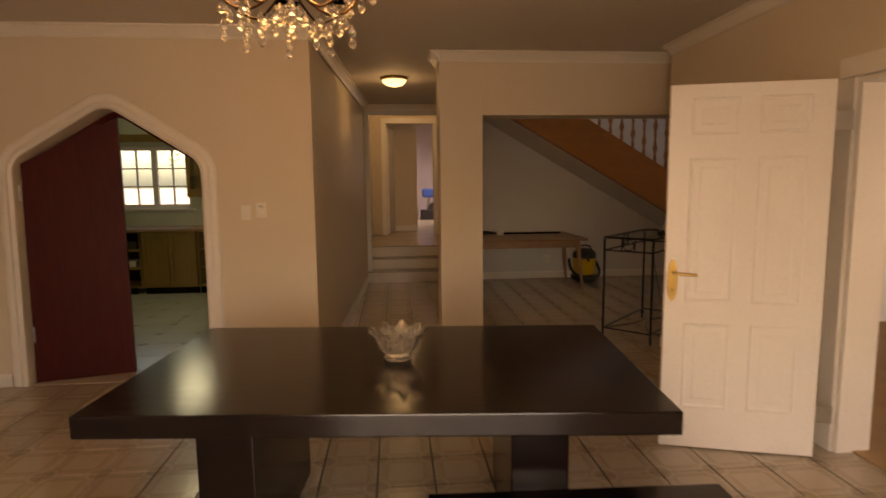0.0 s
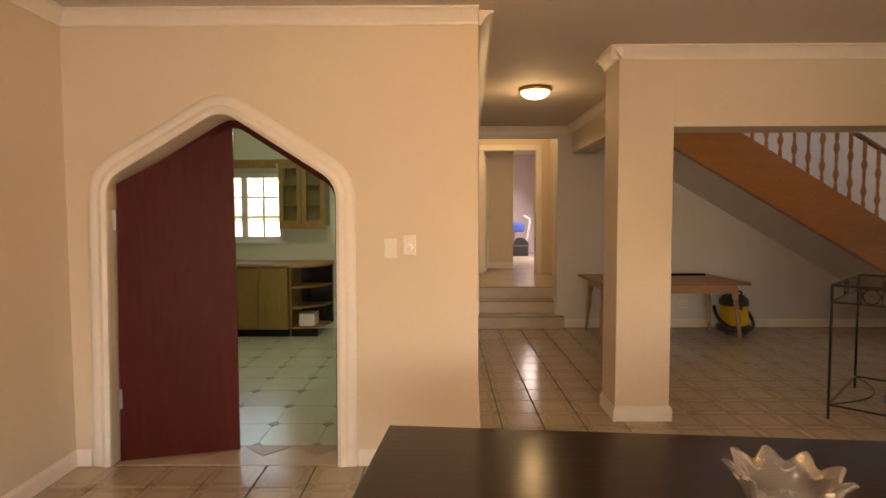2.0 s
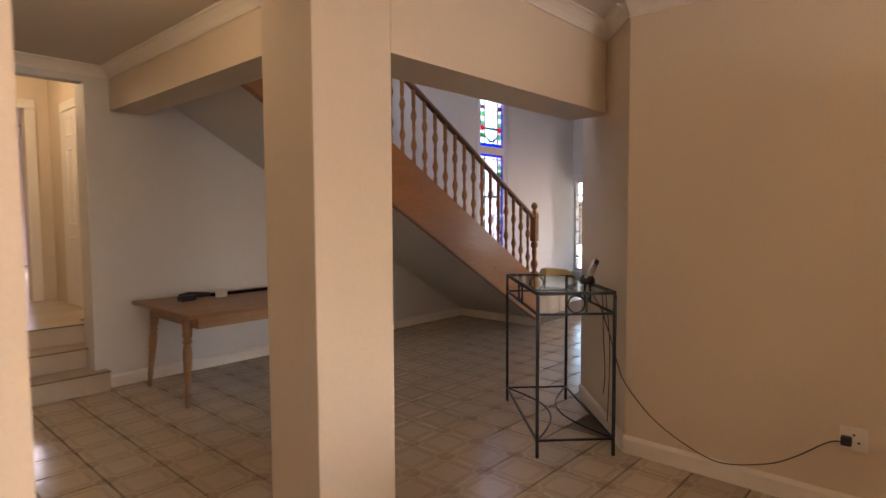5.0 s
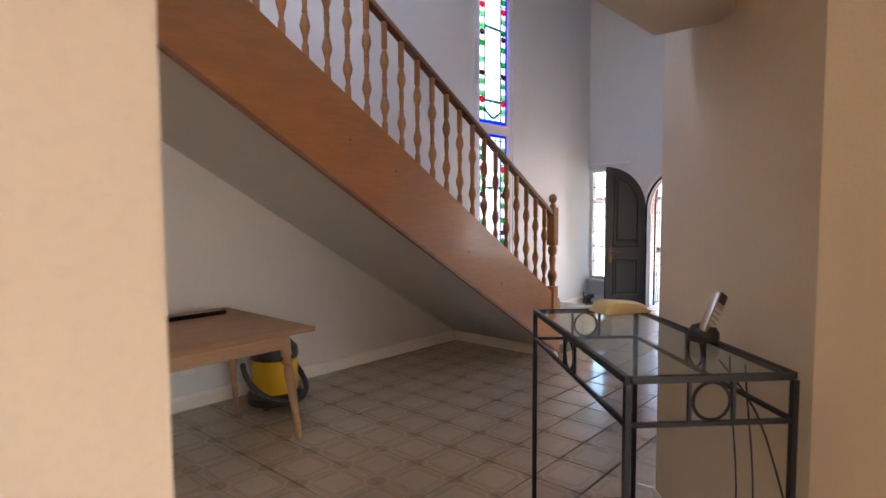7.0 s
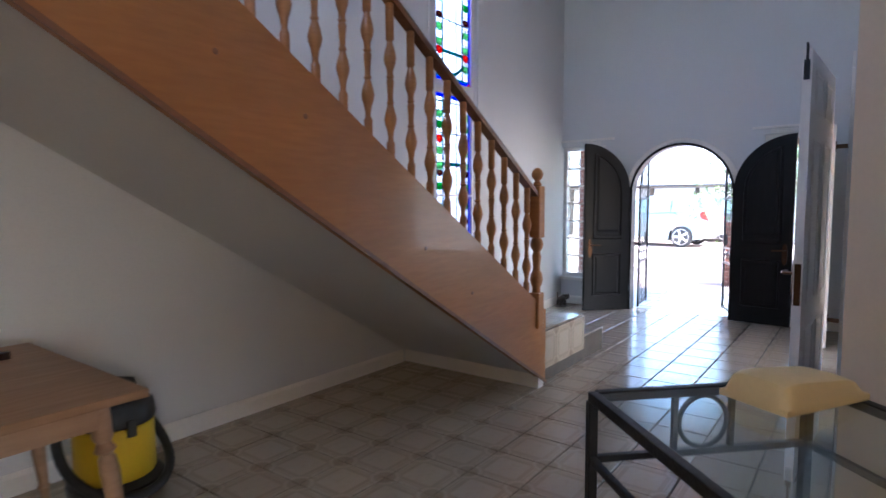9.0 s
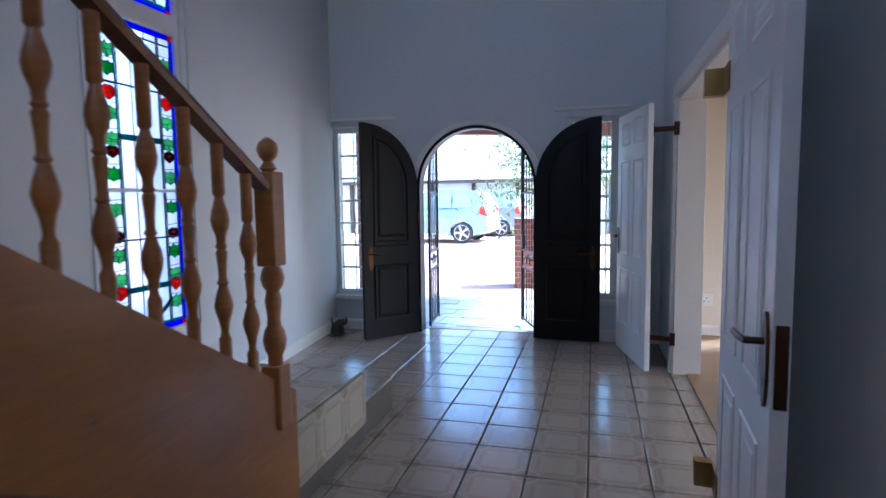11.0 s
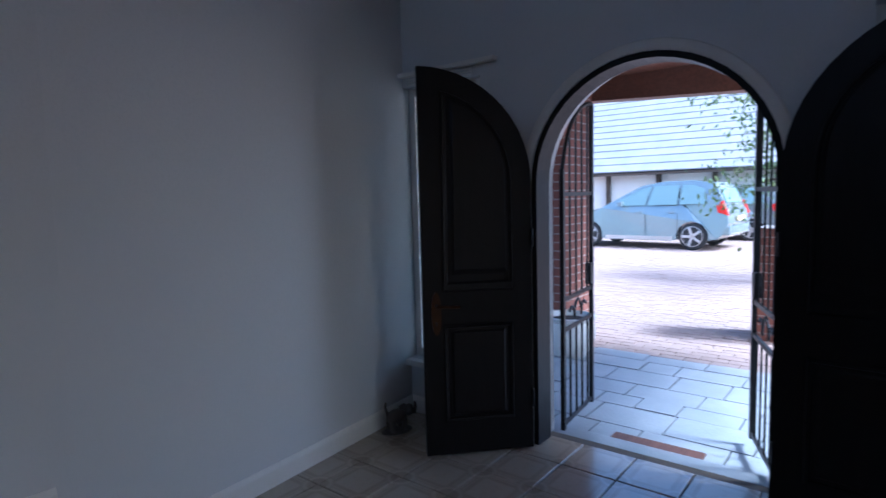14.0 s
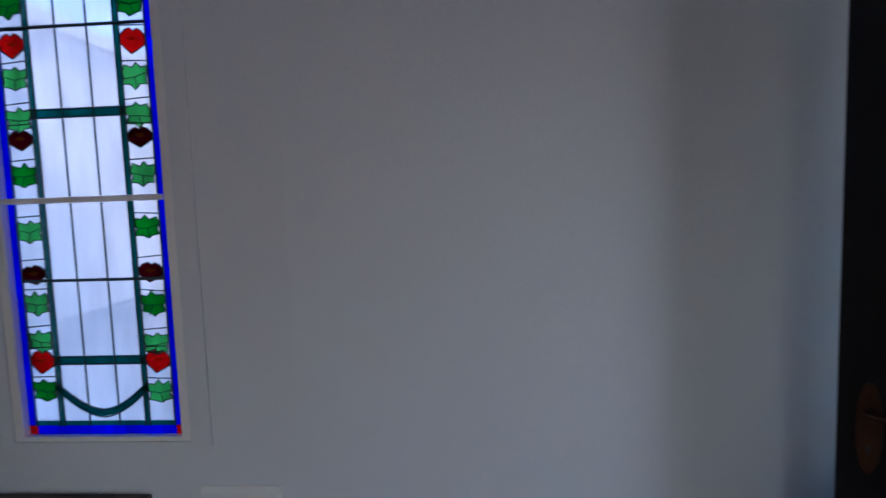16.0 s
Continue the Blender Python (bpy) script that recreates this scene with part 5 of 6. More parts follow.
part("carry_handle", tube([(-0.11, 0, 0.46), (-0.09, 0, 0.54), (0, 0, 0.565), (0.09, 0, 0.54), (0.11, 0, 0.46)], 0.014, 8), M_BLACK, vac, smooth=True)
for k in range(4):
    a = math.tau * k / 4 + 0.6
    part("castor", lathe([(0.024, -0.012), (0.028, 0), (0.024, 0.012)], 12), M_BLACK, vac).matrix_basis = pose(0.15 * math.cos(a), 0.15 * math.sin(a), 0.029, 90)
hose = [(0.228 * math.cos(t), 0.228 * math.sin(t), 0.075 + 0.24 * (abs(t + 1.45) / 1.95) ** 2) for t in np.linspace(-3.5, 0.45, 30)]
part("hose", tube(hose, 0.022, 10), M_BLACK, vac, "black ribbed hose", smooth=True)
part("latch", boxes((-0.02, 0.02, -0.185, -0.17, 0.33, 0.41), bevel=0.004), M_BLACK, vac)
socket_plate("white wall socket low behind the pine table", pose(2.25, BY - 0.001, 0.32))

# ---------------------------------------------------------------- entrance
fig = bmesh.new()
for c, r, s in (((0, 0, 0.10), 0.055, (1.25, 0.8, 0.85)), ((0.085, 0, 0.125), 0.036, (1, 0.9, 1)), ((0.0, 0, 0.012), 0.075, (1.35, 0.9, 0.16))):
    bmesh.ops.create_uvsphere(fig, u_segments=14, v_segments=8, radius=r, matrix=Matrix.LocRotScale(c, None, s))
tube([(0.10, 0, 0.12), (0.125, 0, 0.10), (0.135, 0, 0.13), (0.128, 0, 0.165)], [0.016, 0.013, 0.010, 0.008], 8, fig)
for x in (-0.04, 0.04):
    for y in (-0.026, 0.026):
        tube([(x, y, 0.01), (x, y, 0.09)], [0.019, 0.017], 8, fig)
for y in (-0.04, 0.04):
    tube([(0.07, y * 0.7, 0.15), (0.06, y * 1.3, 0.12)], [0.012, 0.024], 8, fig)
tube([(-0.06, 0, 0.12), (-0.075, 0, 0.17), (-0.07, 0, 0.20)], [0.010, 0.008, 0.006], 6, fig)
fig_ob = tagged(part("elephant_figurine", fig, M_STONE, smooth=True), "small dark carved elephant figurine on the floor", "figurine")
fig_ob.matrix_basis = pose(8.52, 9.02, 0.001, 0, 0, -20)

mat_ob = tagged(part("door_mat", boxes((9.235, 9.365, 7.45, 7.97, -0.049, -0.034), bevel=0.003), M_PORCHWOOD), "brown bristle door mat outside the threshold", "mat")

# ---------------------------------------------------------------- lounge
ac = thing("air_conditioner", "white wall-mounted air conditioner in the lounge", "air conditioner", "", pose(9.25, 4.55, 2.2))
part("casing", boxes((-0.20, -0.001, -0.42, 0.42, -0.12, 0.14), bevel=0.02), M_WHITEPL, ac)
part("louvre", boxes((-0.205, -0.2005, -0.38, 0.38, -0.09, -0.05)), M_TRIM, ac)
socket_plate("white wall socket in the lounge", pose(9.249, 5.43, 0.36, 0, 0, -90))
lw = tagged(part("window_4", boxes((9.28, 9.35, 3.2, 3.26, 0.55, 1.9), (9.28, 9.35, 4.62, 4.68, 0.55, 1.9), (9.28, 9.35, 3.26, 4.62, 0.55, 0.61), (9.28, 9.35, 3.26, 4.62, 1.84, 1.9), (9.29, 9.34, 3.90, 3.95, 0.61, 1.84), (9.30, 9.33, 3.26, 3.90, 1.2, 1.225), (9.30, 9.33, 3.95, 4.62, 1.2, 1.225), bevel=0.003), M_TRIM), "white wooden lounge window with small panes", "window", kind="structure")
p = part("pane", boxes((9.313, 9.317, 3.26, 4.62, 0.61, 1.84)), M_GLASS, lw)
p.visible_shadow = False
dw = tagged(part("window_5", boxes((-1.75, -1.69, DY - 0.14, DY - 0.08, 0.55, 2.15), (0.89, 0.95, DY - 0.14, DY - 0.08, 0.55, 2.15), (-1.69, 0.89, DY - 0.14, DY - 0.08, 0.55, 0.61), (-1.69, 0.89, DY - 0.14, DY - 0.08, 2.09, 2.15), (-0.43, -0.37, DY - 0.14, DY - 0.08, 0.61, 2.09), bevel=0.003), M_TRIM), "wide white dining room window", "window", kind="structure")

# ---------------------------------------------------------------- kitchen
def kitchen_window():
    y = BY + 0.06
    ob = tagged(part("window_6", boxes((-4.28, -4.22, y, y + 0.06, 1.2, 2.12), (-3.26, -3.2, y, y + 0.06, 1.2, 2.12), (-4.22, -3.26, y, y + 0.06, 1.2, 1.26), (-4.22, -3.26, y, y + 0.06, 2.06, 2.12), (-3.78, -3.70, y, y + 0.06, 1.26, 2.06), bevel=0.003), M_TRIM), "white kitchen casement window with glazing bars", "window", kind="structure")
    for x0, x1 in ((-4.22, -3.78), (-3.70, -3.26)):
        q = part("pane", boxes((x0, x1, y + 0.028, y + 0.032, 1.26, 2.06)), M_GLASS, ob)
        q.visible_shadow = False
        xm = (x0 + x1) / 2
        part("glazing_bar", boxes((xm - 0.012, xm + 0.012, y + 0.012, y + 0.048, 1.26, 2.06)), M_TRIM, ob)
        for k in (1, 2):
            z = 1.26 + 0.8 * k / 3
            part("glazing_bar", boxes((x0, x1, y + 0.014, y + 0.046, z - 0.01, z + 0.01)), M_TRIM, ob)
    part("window_sill", boxes((-4.32, -3.16, BY - 0.05, BY + 0.06, 1.165, 1.198), bevel=0.004), M_TRIM, ob)


kitchen_window()
setting(part("kitchen_backsplash", boxes((-5.9, -2.48, BY - 0.012, BY - 0.0005, 0.94, 1.16)), M_KTILE))


def cabinet_door(parent, x0, x1, z0, z1, y, glazed=False):
    """A framed door on a front that faces -y."""
    s = 0.055
    d = part("door", boxes((x0, x0 + s, y - 0.02, y, z0, z1), (x1 - s, x1, y - 0.02, y, z0, z1), (x0 + s, x1 - s, y - 0.02, y, z0, z0 + s), (x0 + s, x1 - s, y - 0.02, y, z1 - s, z1), bevel=0.002), M_OAK, parent)
    if glazed:
        part("pane", boxes((x0 + s, x1 - s, y - 0.012, y - 0.008, z0 + s, z1 - s)), M_GLASS, d)
        part("lattice", boxes(((x0 + x1) / 2 - 0.004, (x0 + x1) / 2 + 0.004, y - 0.016, y - 0.0125, z0 + s, z1 - s)), M_OAK, d)
    else:
        part("panel", boxes((x0 + s, x1 - s, y - 0.012, y - 0.002, z0 + s, z1 - s), bevel=0.001), M_OAK, d)
    part("knob", lathe([(0.006, 0), (0.006, 0.012), (0.012, 0.016), (0.010, 0.026)], 10), M_BRASS, d).matrix_basis = pose(x1 - 0.03 if x0 < (x0 + x1) / 2 - 0.3 else x0 + 0.03, y - 0.0205, (z0 + z1) / 2 + 0.15, 90)
    return d


base = thing("base_cabinet", "honey oak kitchen base cabinet with two panelled doors", "cabinet", "kitchen cabinets")
part("body", boxes((-3.72, -2.98, 8.42, BY - 0.014, 0.10, 0.90)), M_OAK, base)
part("plinth", boxes((-3.72, -2.98, 8.47, 8.50, 0.0, 0.099)), M_TABLE, base)
cabinet_door(base, -3.715, -3.355, 0.12, 0.88, 8.419)
cabinet_door(base, -3.345, -2.985, 0.12, 0.88, 8.419)
for x0, x1, nm in ((-4.3, -3.74, "open_shelf_unit"), (-2.96, -2.52, "corner_shelf_unit")):
    sh = thing(nm, "open oak kitchen shelf unit with dark interior", "shelf", "kitchen cabinets")
    part("back", boxes((x0, x1, 8.94, BY - 0.014, 0.1, 0.90)), M_TABLE, sh)
    part("side", boxes((x0, x0 + 0.02, 8.42, 8.939, 0.1, 0.90)), M_OAK, sh)
    if x0 < -3:
        part("side", boxes((x1 - 0.02, x1, 8.42, 8.939, 0.1, 0.90)), M_OAK, sh)
    for z in (0.10, 0.36, 0.62, 0.88):
        if x0 < -3:
            bm = boxes((x0 + 0.021, x1 - 0.021, 8.43, 8.939, z, z + 0.02))
        else:
            rim = [(x0 + 0.021, 8.939), (x0 + 0.021, 8.43)] + [(x0 + 0.03 + 0.40 * math.sin(a), 8.93 - 0.49 * math.cos(a)) for a in np.linspace(0.1, math.pi / 2, 10)]
            bm = prism(rim, "z", z, z + 0.02)
        part("shelf", bm, M_OAK, sh)
    part("plinth", boxes((x0, x1 - 0.1, 8.47, 8.50, 0.0, 0.099)), M_TABLE, sh)
for k, (x, z, w, h, mt) in enumerate(((-4.0, 0.381, 0.26, 0.09, M_WHITEPL), (-4.0, 0.641, 0.3, 0.12, M_BLACK), (-2.78, 0.121, 0.2, 0.16, M_WHITEPL))):
    tagged(part("storage_box", boxes((x - w / 2, x + w / 2, 8.55, 8.80, z, z + h), bevel=0.006), mt), "plain storage box on an open kitchen shelf", "box")
cp = rim = [(-5.9, BY - 0.014), (-5.9, 8.38), (-2.95, 8.38)] + [(-2.95 + 0.45 * math.sin(a), 8.93 - 0.55 * math.cos(a)) for a in np.linspace(0.1, math.pi / 2, 10)] + [(-2.50, BY - 0.014)]
tagged(part("kitchen_worktop", prism(cp, "z", 0.901, 0.94), M_PALE), "tan kitchen worktop with a rounded end", "worktop")
left_unit = thing("base_cabinet", "honey oak kitchen base cabinet under the window", "cabinet", "kitchen cabinets")
part("body", boxes((-5.9, -4.32, 8.42, BY - 0.014, 0.0, 0.90)), M_OAK, left_unit)
cabinet_door(left_unit, -4.9, -4.33, 0.12, 0.88, 8.419)
up = thing("wall_cabinet", "honey oak wall cabinet with two glazed doors", "cabinet", "kitchen cabinets")
part("body", boxes((-3.16, -2.56, 8.98, BY - 0.001, 1.42, 2.22), (-3.16, -3.14, 8.72, 8.979, 1.42, 2.22), (-2.58, -2.56, 8.72, 8.979, 1.42, 2.22), (-3.14, -2.58, 8.72, 8.979, 1.42, 1.44), (-3.14, -2.58, 8.72, 8.979, 2.20, 2.22)), M_OAK, up)
part("crown", boxes((-3.19, -2.53, 8.68, BY - 0.001, 2.2205, 2.27), bevel=0.006), M_OAK, up)
part("valance", boxes((-3.16, -2.56, 8.71, 8.73, 1.37, 1.4195)), M_OAK, up)
for z in (1.68, 1.94):
    part("shelf", boxes((-3.139, -2.581, 8.75, 8.979, z, z + 0.015)), M_OAK, up)
cabinet_door(up, -3.155, -2.865, 1.43, 2.21, 8.719, True)
cabinet_door(up, -2.855, -2.565, 1.43, 2.21, 8.719, True)
part("pelmet", boxes((-4.4, -3.2, 8.72, 8.76, 2.16, 2.27), bevel=0.004), M_OAK, up, "oak pelmet over the window")
setting(part("kitchen_inner_door", boxes((-1.9, -1.2, BY - 0.03, BY - 0.001, 0, 2.05)), M_PALE))
setting(part("trim_kitchen_inner_door", boxes((-2.0, -1.9, BY - 0.035, BY - 0.001, 0, 2.05), (-2.0, -1.2, BY - 0.035, BY - 0.001, 2.051, 2.14)), M_TRIM))
# pale tiles with small dark insets
kverts, kfaces = [], []
KP = 0.40
for i in range(-15, 0):
    for j in range(0, 12):
        x0, y0, g, c = -1.05 + KP * i, AY + 0.30 + KP * j, 0.003, 0.05
        if x0 < -6 or y0 + KP > BY + 0.3:
            continue
        o = len(kverts)
        x1, y1 = x0 + KP, y0 + KP
        ring = [(x0 + c, y0 + g), (x1 - c, y0 + g), (x1 - g, y0 + c), (x1 - g, y1 - c), (x1 - c, y1 - g), (x0 + c, y1 - g), (x0 + g, y1 - c), (x0 + g, y0 + c)]
        for z in (0.0, -0.012):
            kverts.extend((x, y, z) for x, y in ring)
        kfaces.append([o + k for k in range(8)])
        kfaces.extend([o + k, o + (k + 1) % 8, o + 8 + (k + 1) % 8, o + 8 + k] for k in range(8))
me = bpy.data.meshes.new("kitchen_tiles")
me.from_pydata(kverts, [], kfaces)
me.materials.append(M_KTILE)
kt = setting(new("floor_kitchen", me))
for i in range(-9, -1):
    for j in range(0, 11):
        q = part("inset", boxes((-0.032, 0.032, -0.032, 0.032, -0.012, 0.0005)), M_KDIA, kt) if (i, j) == (-9, 0) else new("inset", inset_mesh)
        if (i, j) == (-9, 0):
            inset_mesh = q.data
        q.parent = kt
        q.matrix_basis = pose(-1.05 + KP * i, AY + 0.30 + KP * j, 0, 0, 0, 45)
# tiled sill in the kitchen doorway
setting(part("threshold_kitchen", boxes((-3.0, -1.66, AY + 0.0, AY + 0.30, -0.01, 0.004)), M_LANDING))
M_TERRA = surface("brown_tile_triangle", (0.36, 0.24, 0.14), (0.31, 0.20, 0.115), 0.3, 4, 40, 0.02)
for k in range(4):
    x = -2.98 + 0.335 * k
    setting(part("threshold_tile_%d" % (k + 1), prism([(x, AY + 0.28), (x + 0.16, AY + 0.12), (x + 0.32, AY + 0.28)], "z", 0.004, 0.007), M_TERRA))

# far room beyond the landing
bk = thing("exercise_bike", "blue and black exercise machine with a white frame", "exercise machine", "", pose(0.85, 16.0, 0.51))
part("base", boxes((-0.3, 0.3, -0.1, 0.1, 0.0, 0.28), bevel=0.03), M_BLACK, bk)
part("seat", boxes((-0.24, 0.2, -0.12, 0.12, 0.62, 0.86), bevel=0.06), M_BLUE, bk, "blue padded seat")
part("post", tube([(-0.1, 0, 0.25), (-0.05, 0, 0.64)], 0.03), M_STEEL, bk)
part("bar", tube([(0.2, 0, 0.2), (0.32, 0, 0.7), (0.34, 0, 0.95), (0.2, 0, 1.02)], 0.022), M_WHITEPL, bk, "white tubular handlebar", smooth=True)
part("wheel", lathe([(0.2, -0.03), (0.22, 0), (0.2, 0.03)], 20), M_BLACK, bk).matrix_basis = pose(0.1, 0.0, 0.26, 90)

# ---------------------------------------------------------------- outside
setting(part("ground", boxes((FX + 2.35, 260, -220, 260, -0.35, -0.075), (-220, FX + 2.35, 10.4, 260, -0.35, -0.08), (FX + 0.26, FX + 2.35, -220, 10.4, -0.35, -0.085)), M_GROUND))
step_out = setting(part("step_entrance", boxes((FX + 0.251, FX + 0.375, 6.9, 8.4, -0.06, -0.012), bevel=0.006), M_SLATE))


def wall_of_bricks(name, label, x0, x1, y0, y1, z0, z1, category):
    """A solid core of mortar with its bricks standing proud on the faces seen."""
    root = tagged(part(name, boxes((x0, x1, y0, y1, z0, z1)), M_MORTAR), label, category, kind="structure")
    bl, bh = 0.222, 0.075
    brick_x = brick_y = None
    z, row = z0 + 0.004, 0
    while z + bh < z1 + 0.02:
        off = 0.116 if row % 2 else 0.0
        for axis in (0, 1):
            a0, a1 = (x0, x1) if axis == 0 else (y0, y1)
            p = a0 - off
            while p < a1:
                s, e = max(p, a0), min(p + bl, a1)
                if e - s > 0.04:
                    faces = [(y0 - 0.006, y0 + 0.02)] if axis == 0 else [(x0 - 0.006, x0 + 0.02)]
                    for f0, f1 in faces:
                        if axis == 0:
                            bm = boxes((s, e, f0, f1, z, z + bh))
                        else:
                            bm = boxes((f0, f1, s, e, z, z + bh))
                        part("brick", bm, M_BRICK, root)
                p += bl + 0.01
        z += bh + 0.011
        row += 1
    return root


wall_of_bricks("porch_pillar", "tall red brick porch pillar", 11.22, 11.9, 9.24, 9.93, -0.085, 2.6, "pillar")
wall_of_bricks("low_brick_pillar", "low red brick garden pillar beside the drive", 12.3, 12.75, 7.2, 7.72, -0.07, 1.05, "pillar")
bm = boxes((9.1, 12.2, 5.4, 10.4, 2.62, 2.70))
porch = thing("porch_roof", "red-brown timber porch roof with a heavy front beam", "roof")
part("boards", bm, M_PORCHWOOD, porch)
part("beam", prism([(5.4, 2.20), (10.4, 2.46), (10.4, 2.80), (5.4, 2.62)], "x", 11.9, 12.1), M_PORCHWOOD, porch, "heavy front beam")
pot = thing("flower_pot", "round white glazed flower pot on the porch", "pot", "", pose(10.82, 8.98, -0.06))
part("pot_body", lathe([(0.13, 0.0), (0.15, 0.01), (0.22, 0.14), (0.235, 0.24), (0.21, 0.33), (0.23, 0.36), (0.24, 0.375), (0.215, 0.38), (0.20, 0.33), (0.02, 0.31)], 28), M_POT, pot, smooth=True)
part("soil", lathe([(0.19, 0.322), (0.18, 0.335), (0.01, 0.34)], 20), M_SOIL, pot)

# slate porch floor, stone by stone
porch_floor = setting(part("pavement", boxes((FX + 0.26, FX + 2.34, 5.4, 10.4, -0.3, -0.075)), M_MORTAR))
rngs = random.Random(11)
sx = FX + 0.38
while sx < FX + 2.3:
    w = rngs.choice((0.22, 0.28, 0.34))
    sy = 6.0 + rngs.uniform(-0.2, 0)
    while sy < 9.9:
        l = rngs.choice((0.28, 0.38, 0.5))
        part("slate", boxes((sx, min(sx + w, FX + 2.33) - 0.012, sy, sy + l - 0.012, -0.078, -0.05 + rngs.uniform(-0.004, 0.004))), M_SLATE, porch_floor)
        sy += l
    sx += w
# brick pavers of the drive
drive = tagged(new("road"), kind="structure")
pav_v, pav_f = [], []
def paver(x, y, w, l):
    z = -0.064 + rngs.uniform(-0.003, 0.002)
    o = len(pav_v)
    g = 0.005
    for zz in (z, -0.078):
        pav_v.extend(((x + g, y + g, zz), (x + w - g, y + g, zz), (x + w - g, y + l - g, zz), (x + g, y + l - g, zz)))
    pav_f.append([o, o + 1, o + 2, o + 3])
    pav_f.extend([o + k, o + (k + 1) % 4, o + 4 + (k + 1) % 4, o + 4 + k] for k in range(4))
pmesh = None
for i in range(0, 120):
    x = FX + 2.36 + 0.11 * i
    for j in range(0, 60):
        y = 5.2 + 0.222 * j + (0.111 if i % 2 else 0)
        if not (5.6 + 0.12 * (x - 11) < y < 9.0 + 0.42 * (x - 11)):
            continue
        if i < 16 and 6.6 < y < 10.2:
            bm = None
            if pmesh is None:
                pm = part("paver", boxes((0.005, 0.105, 0.005, 0.217, -0.015, 0.0)), M_PAVER, drive)
                pmesh = pm.data
            else:
                pm = new("paver", pmesh)
                pm.parent = drive
            pm.matrix_basis = pose(x, y, -0.063 + rngs.uniform(-0.003, 0.002))
        else:
            paver(x, y, 0.11, 0.222)
me = bpy.data.meshes.new("paver_field")
me.from_pydata(pav_v, [], pav_f)
me.materials.append(M_PAVER)
tagged(new("paver_field", me), kind="stuff").parent = drive


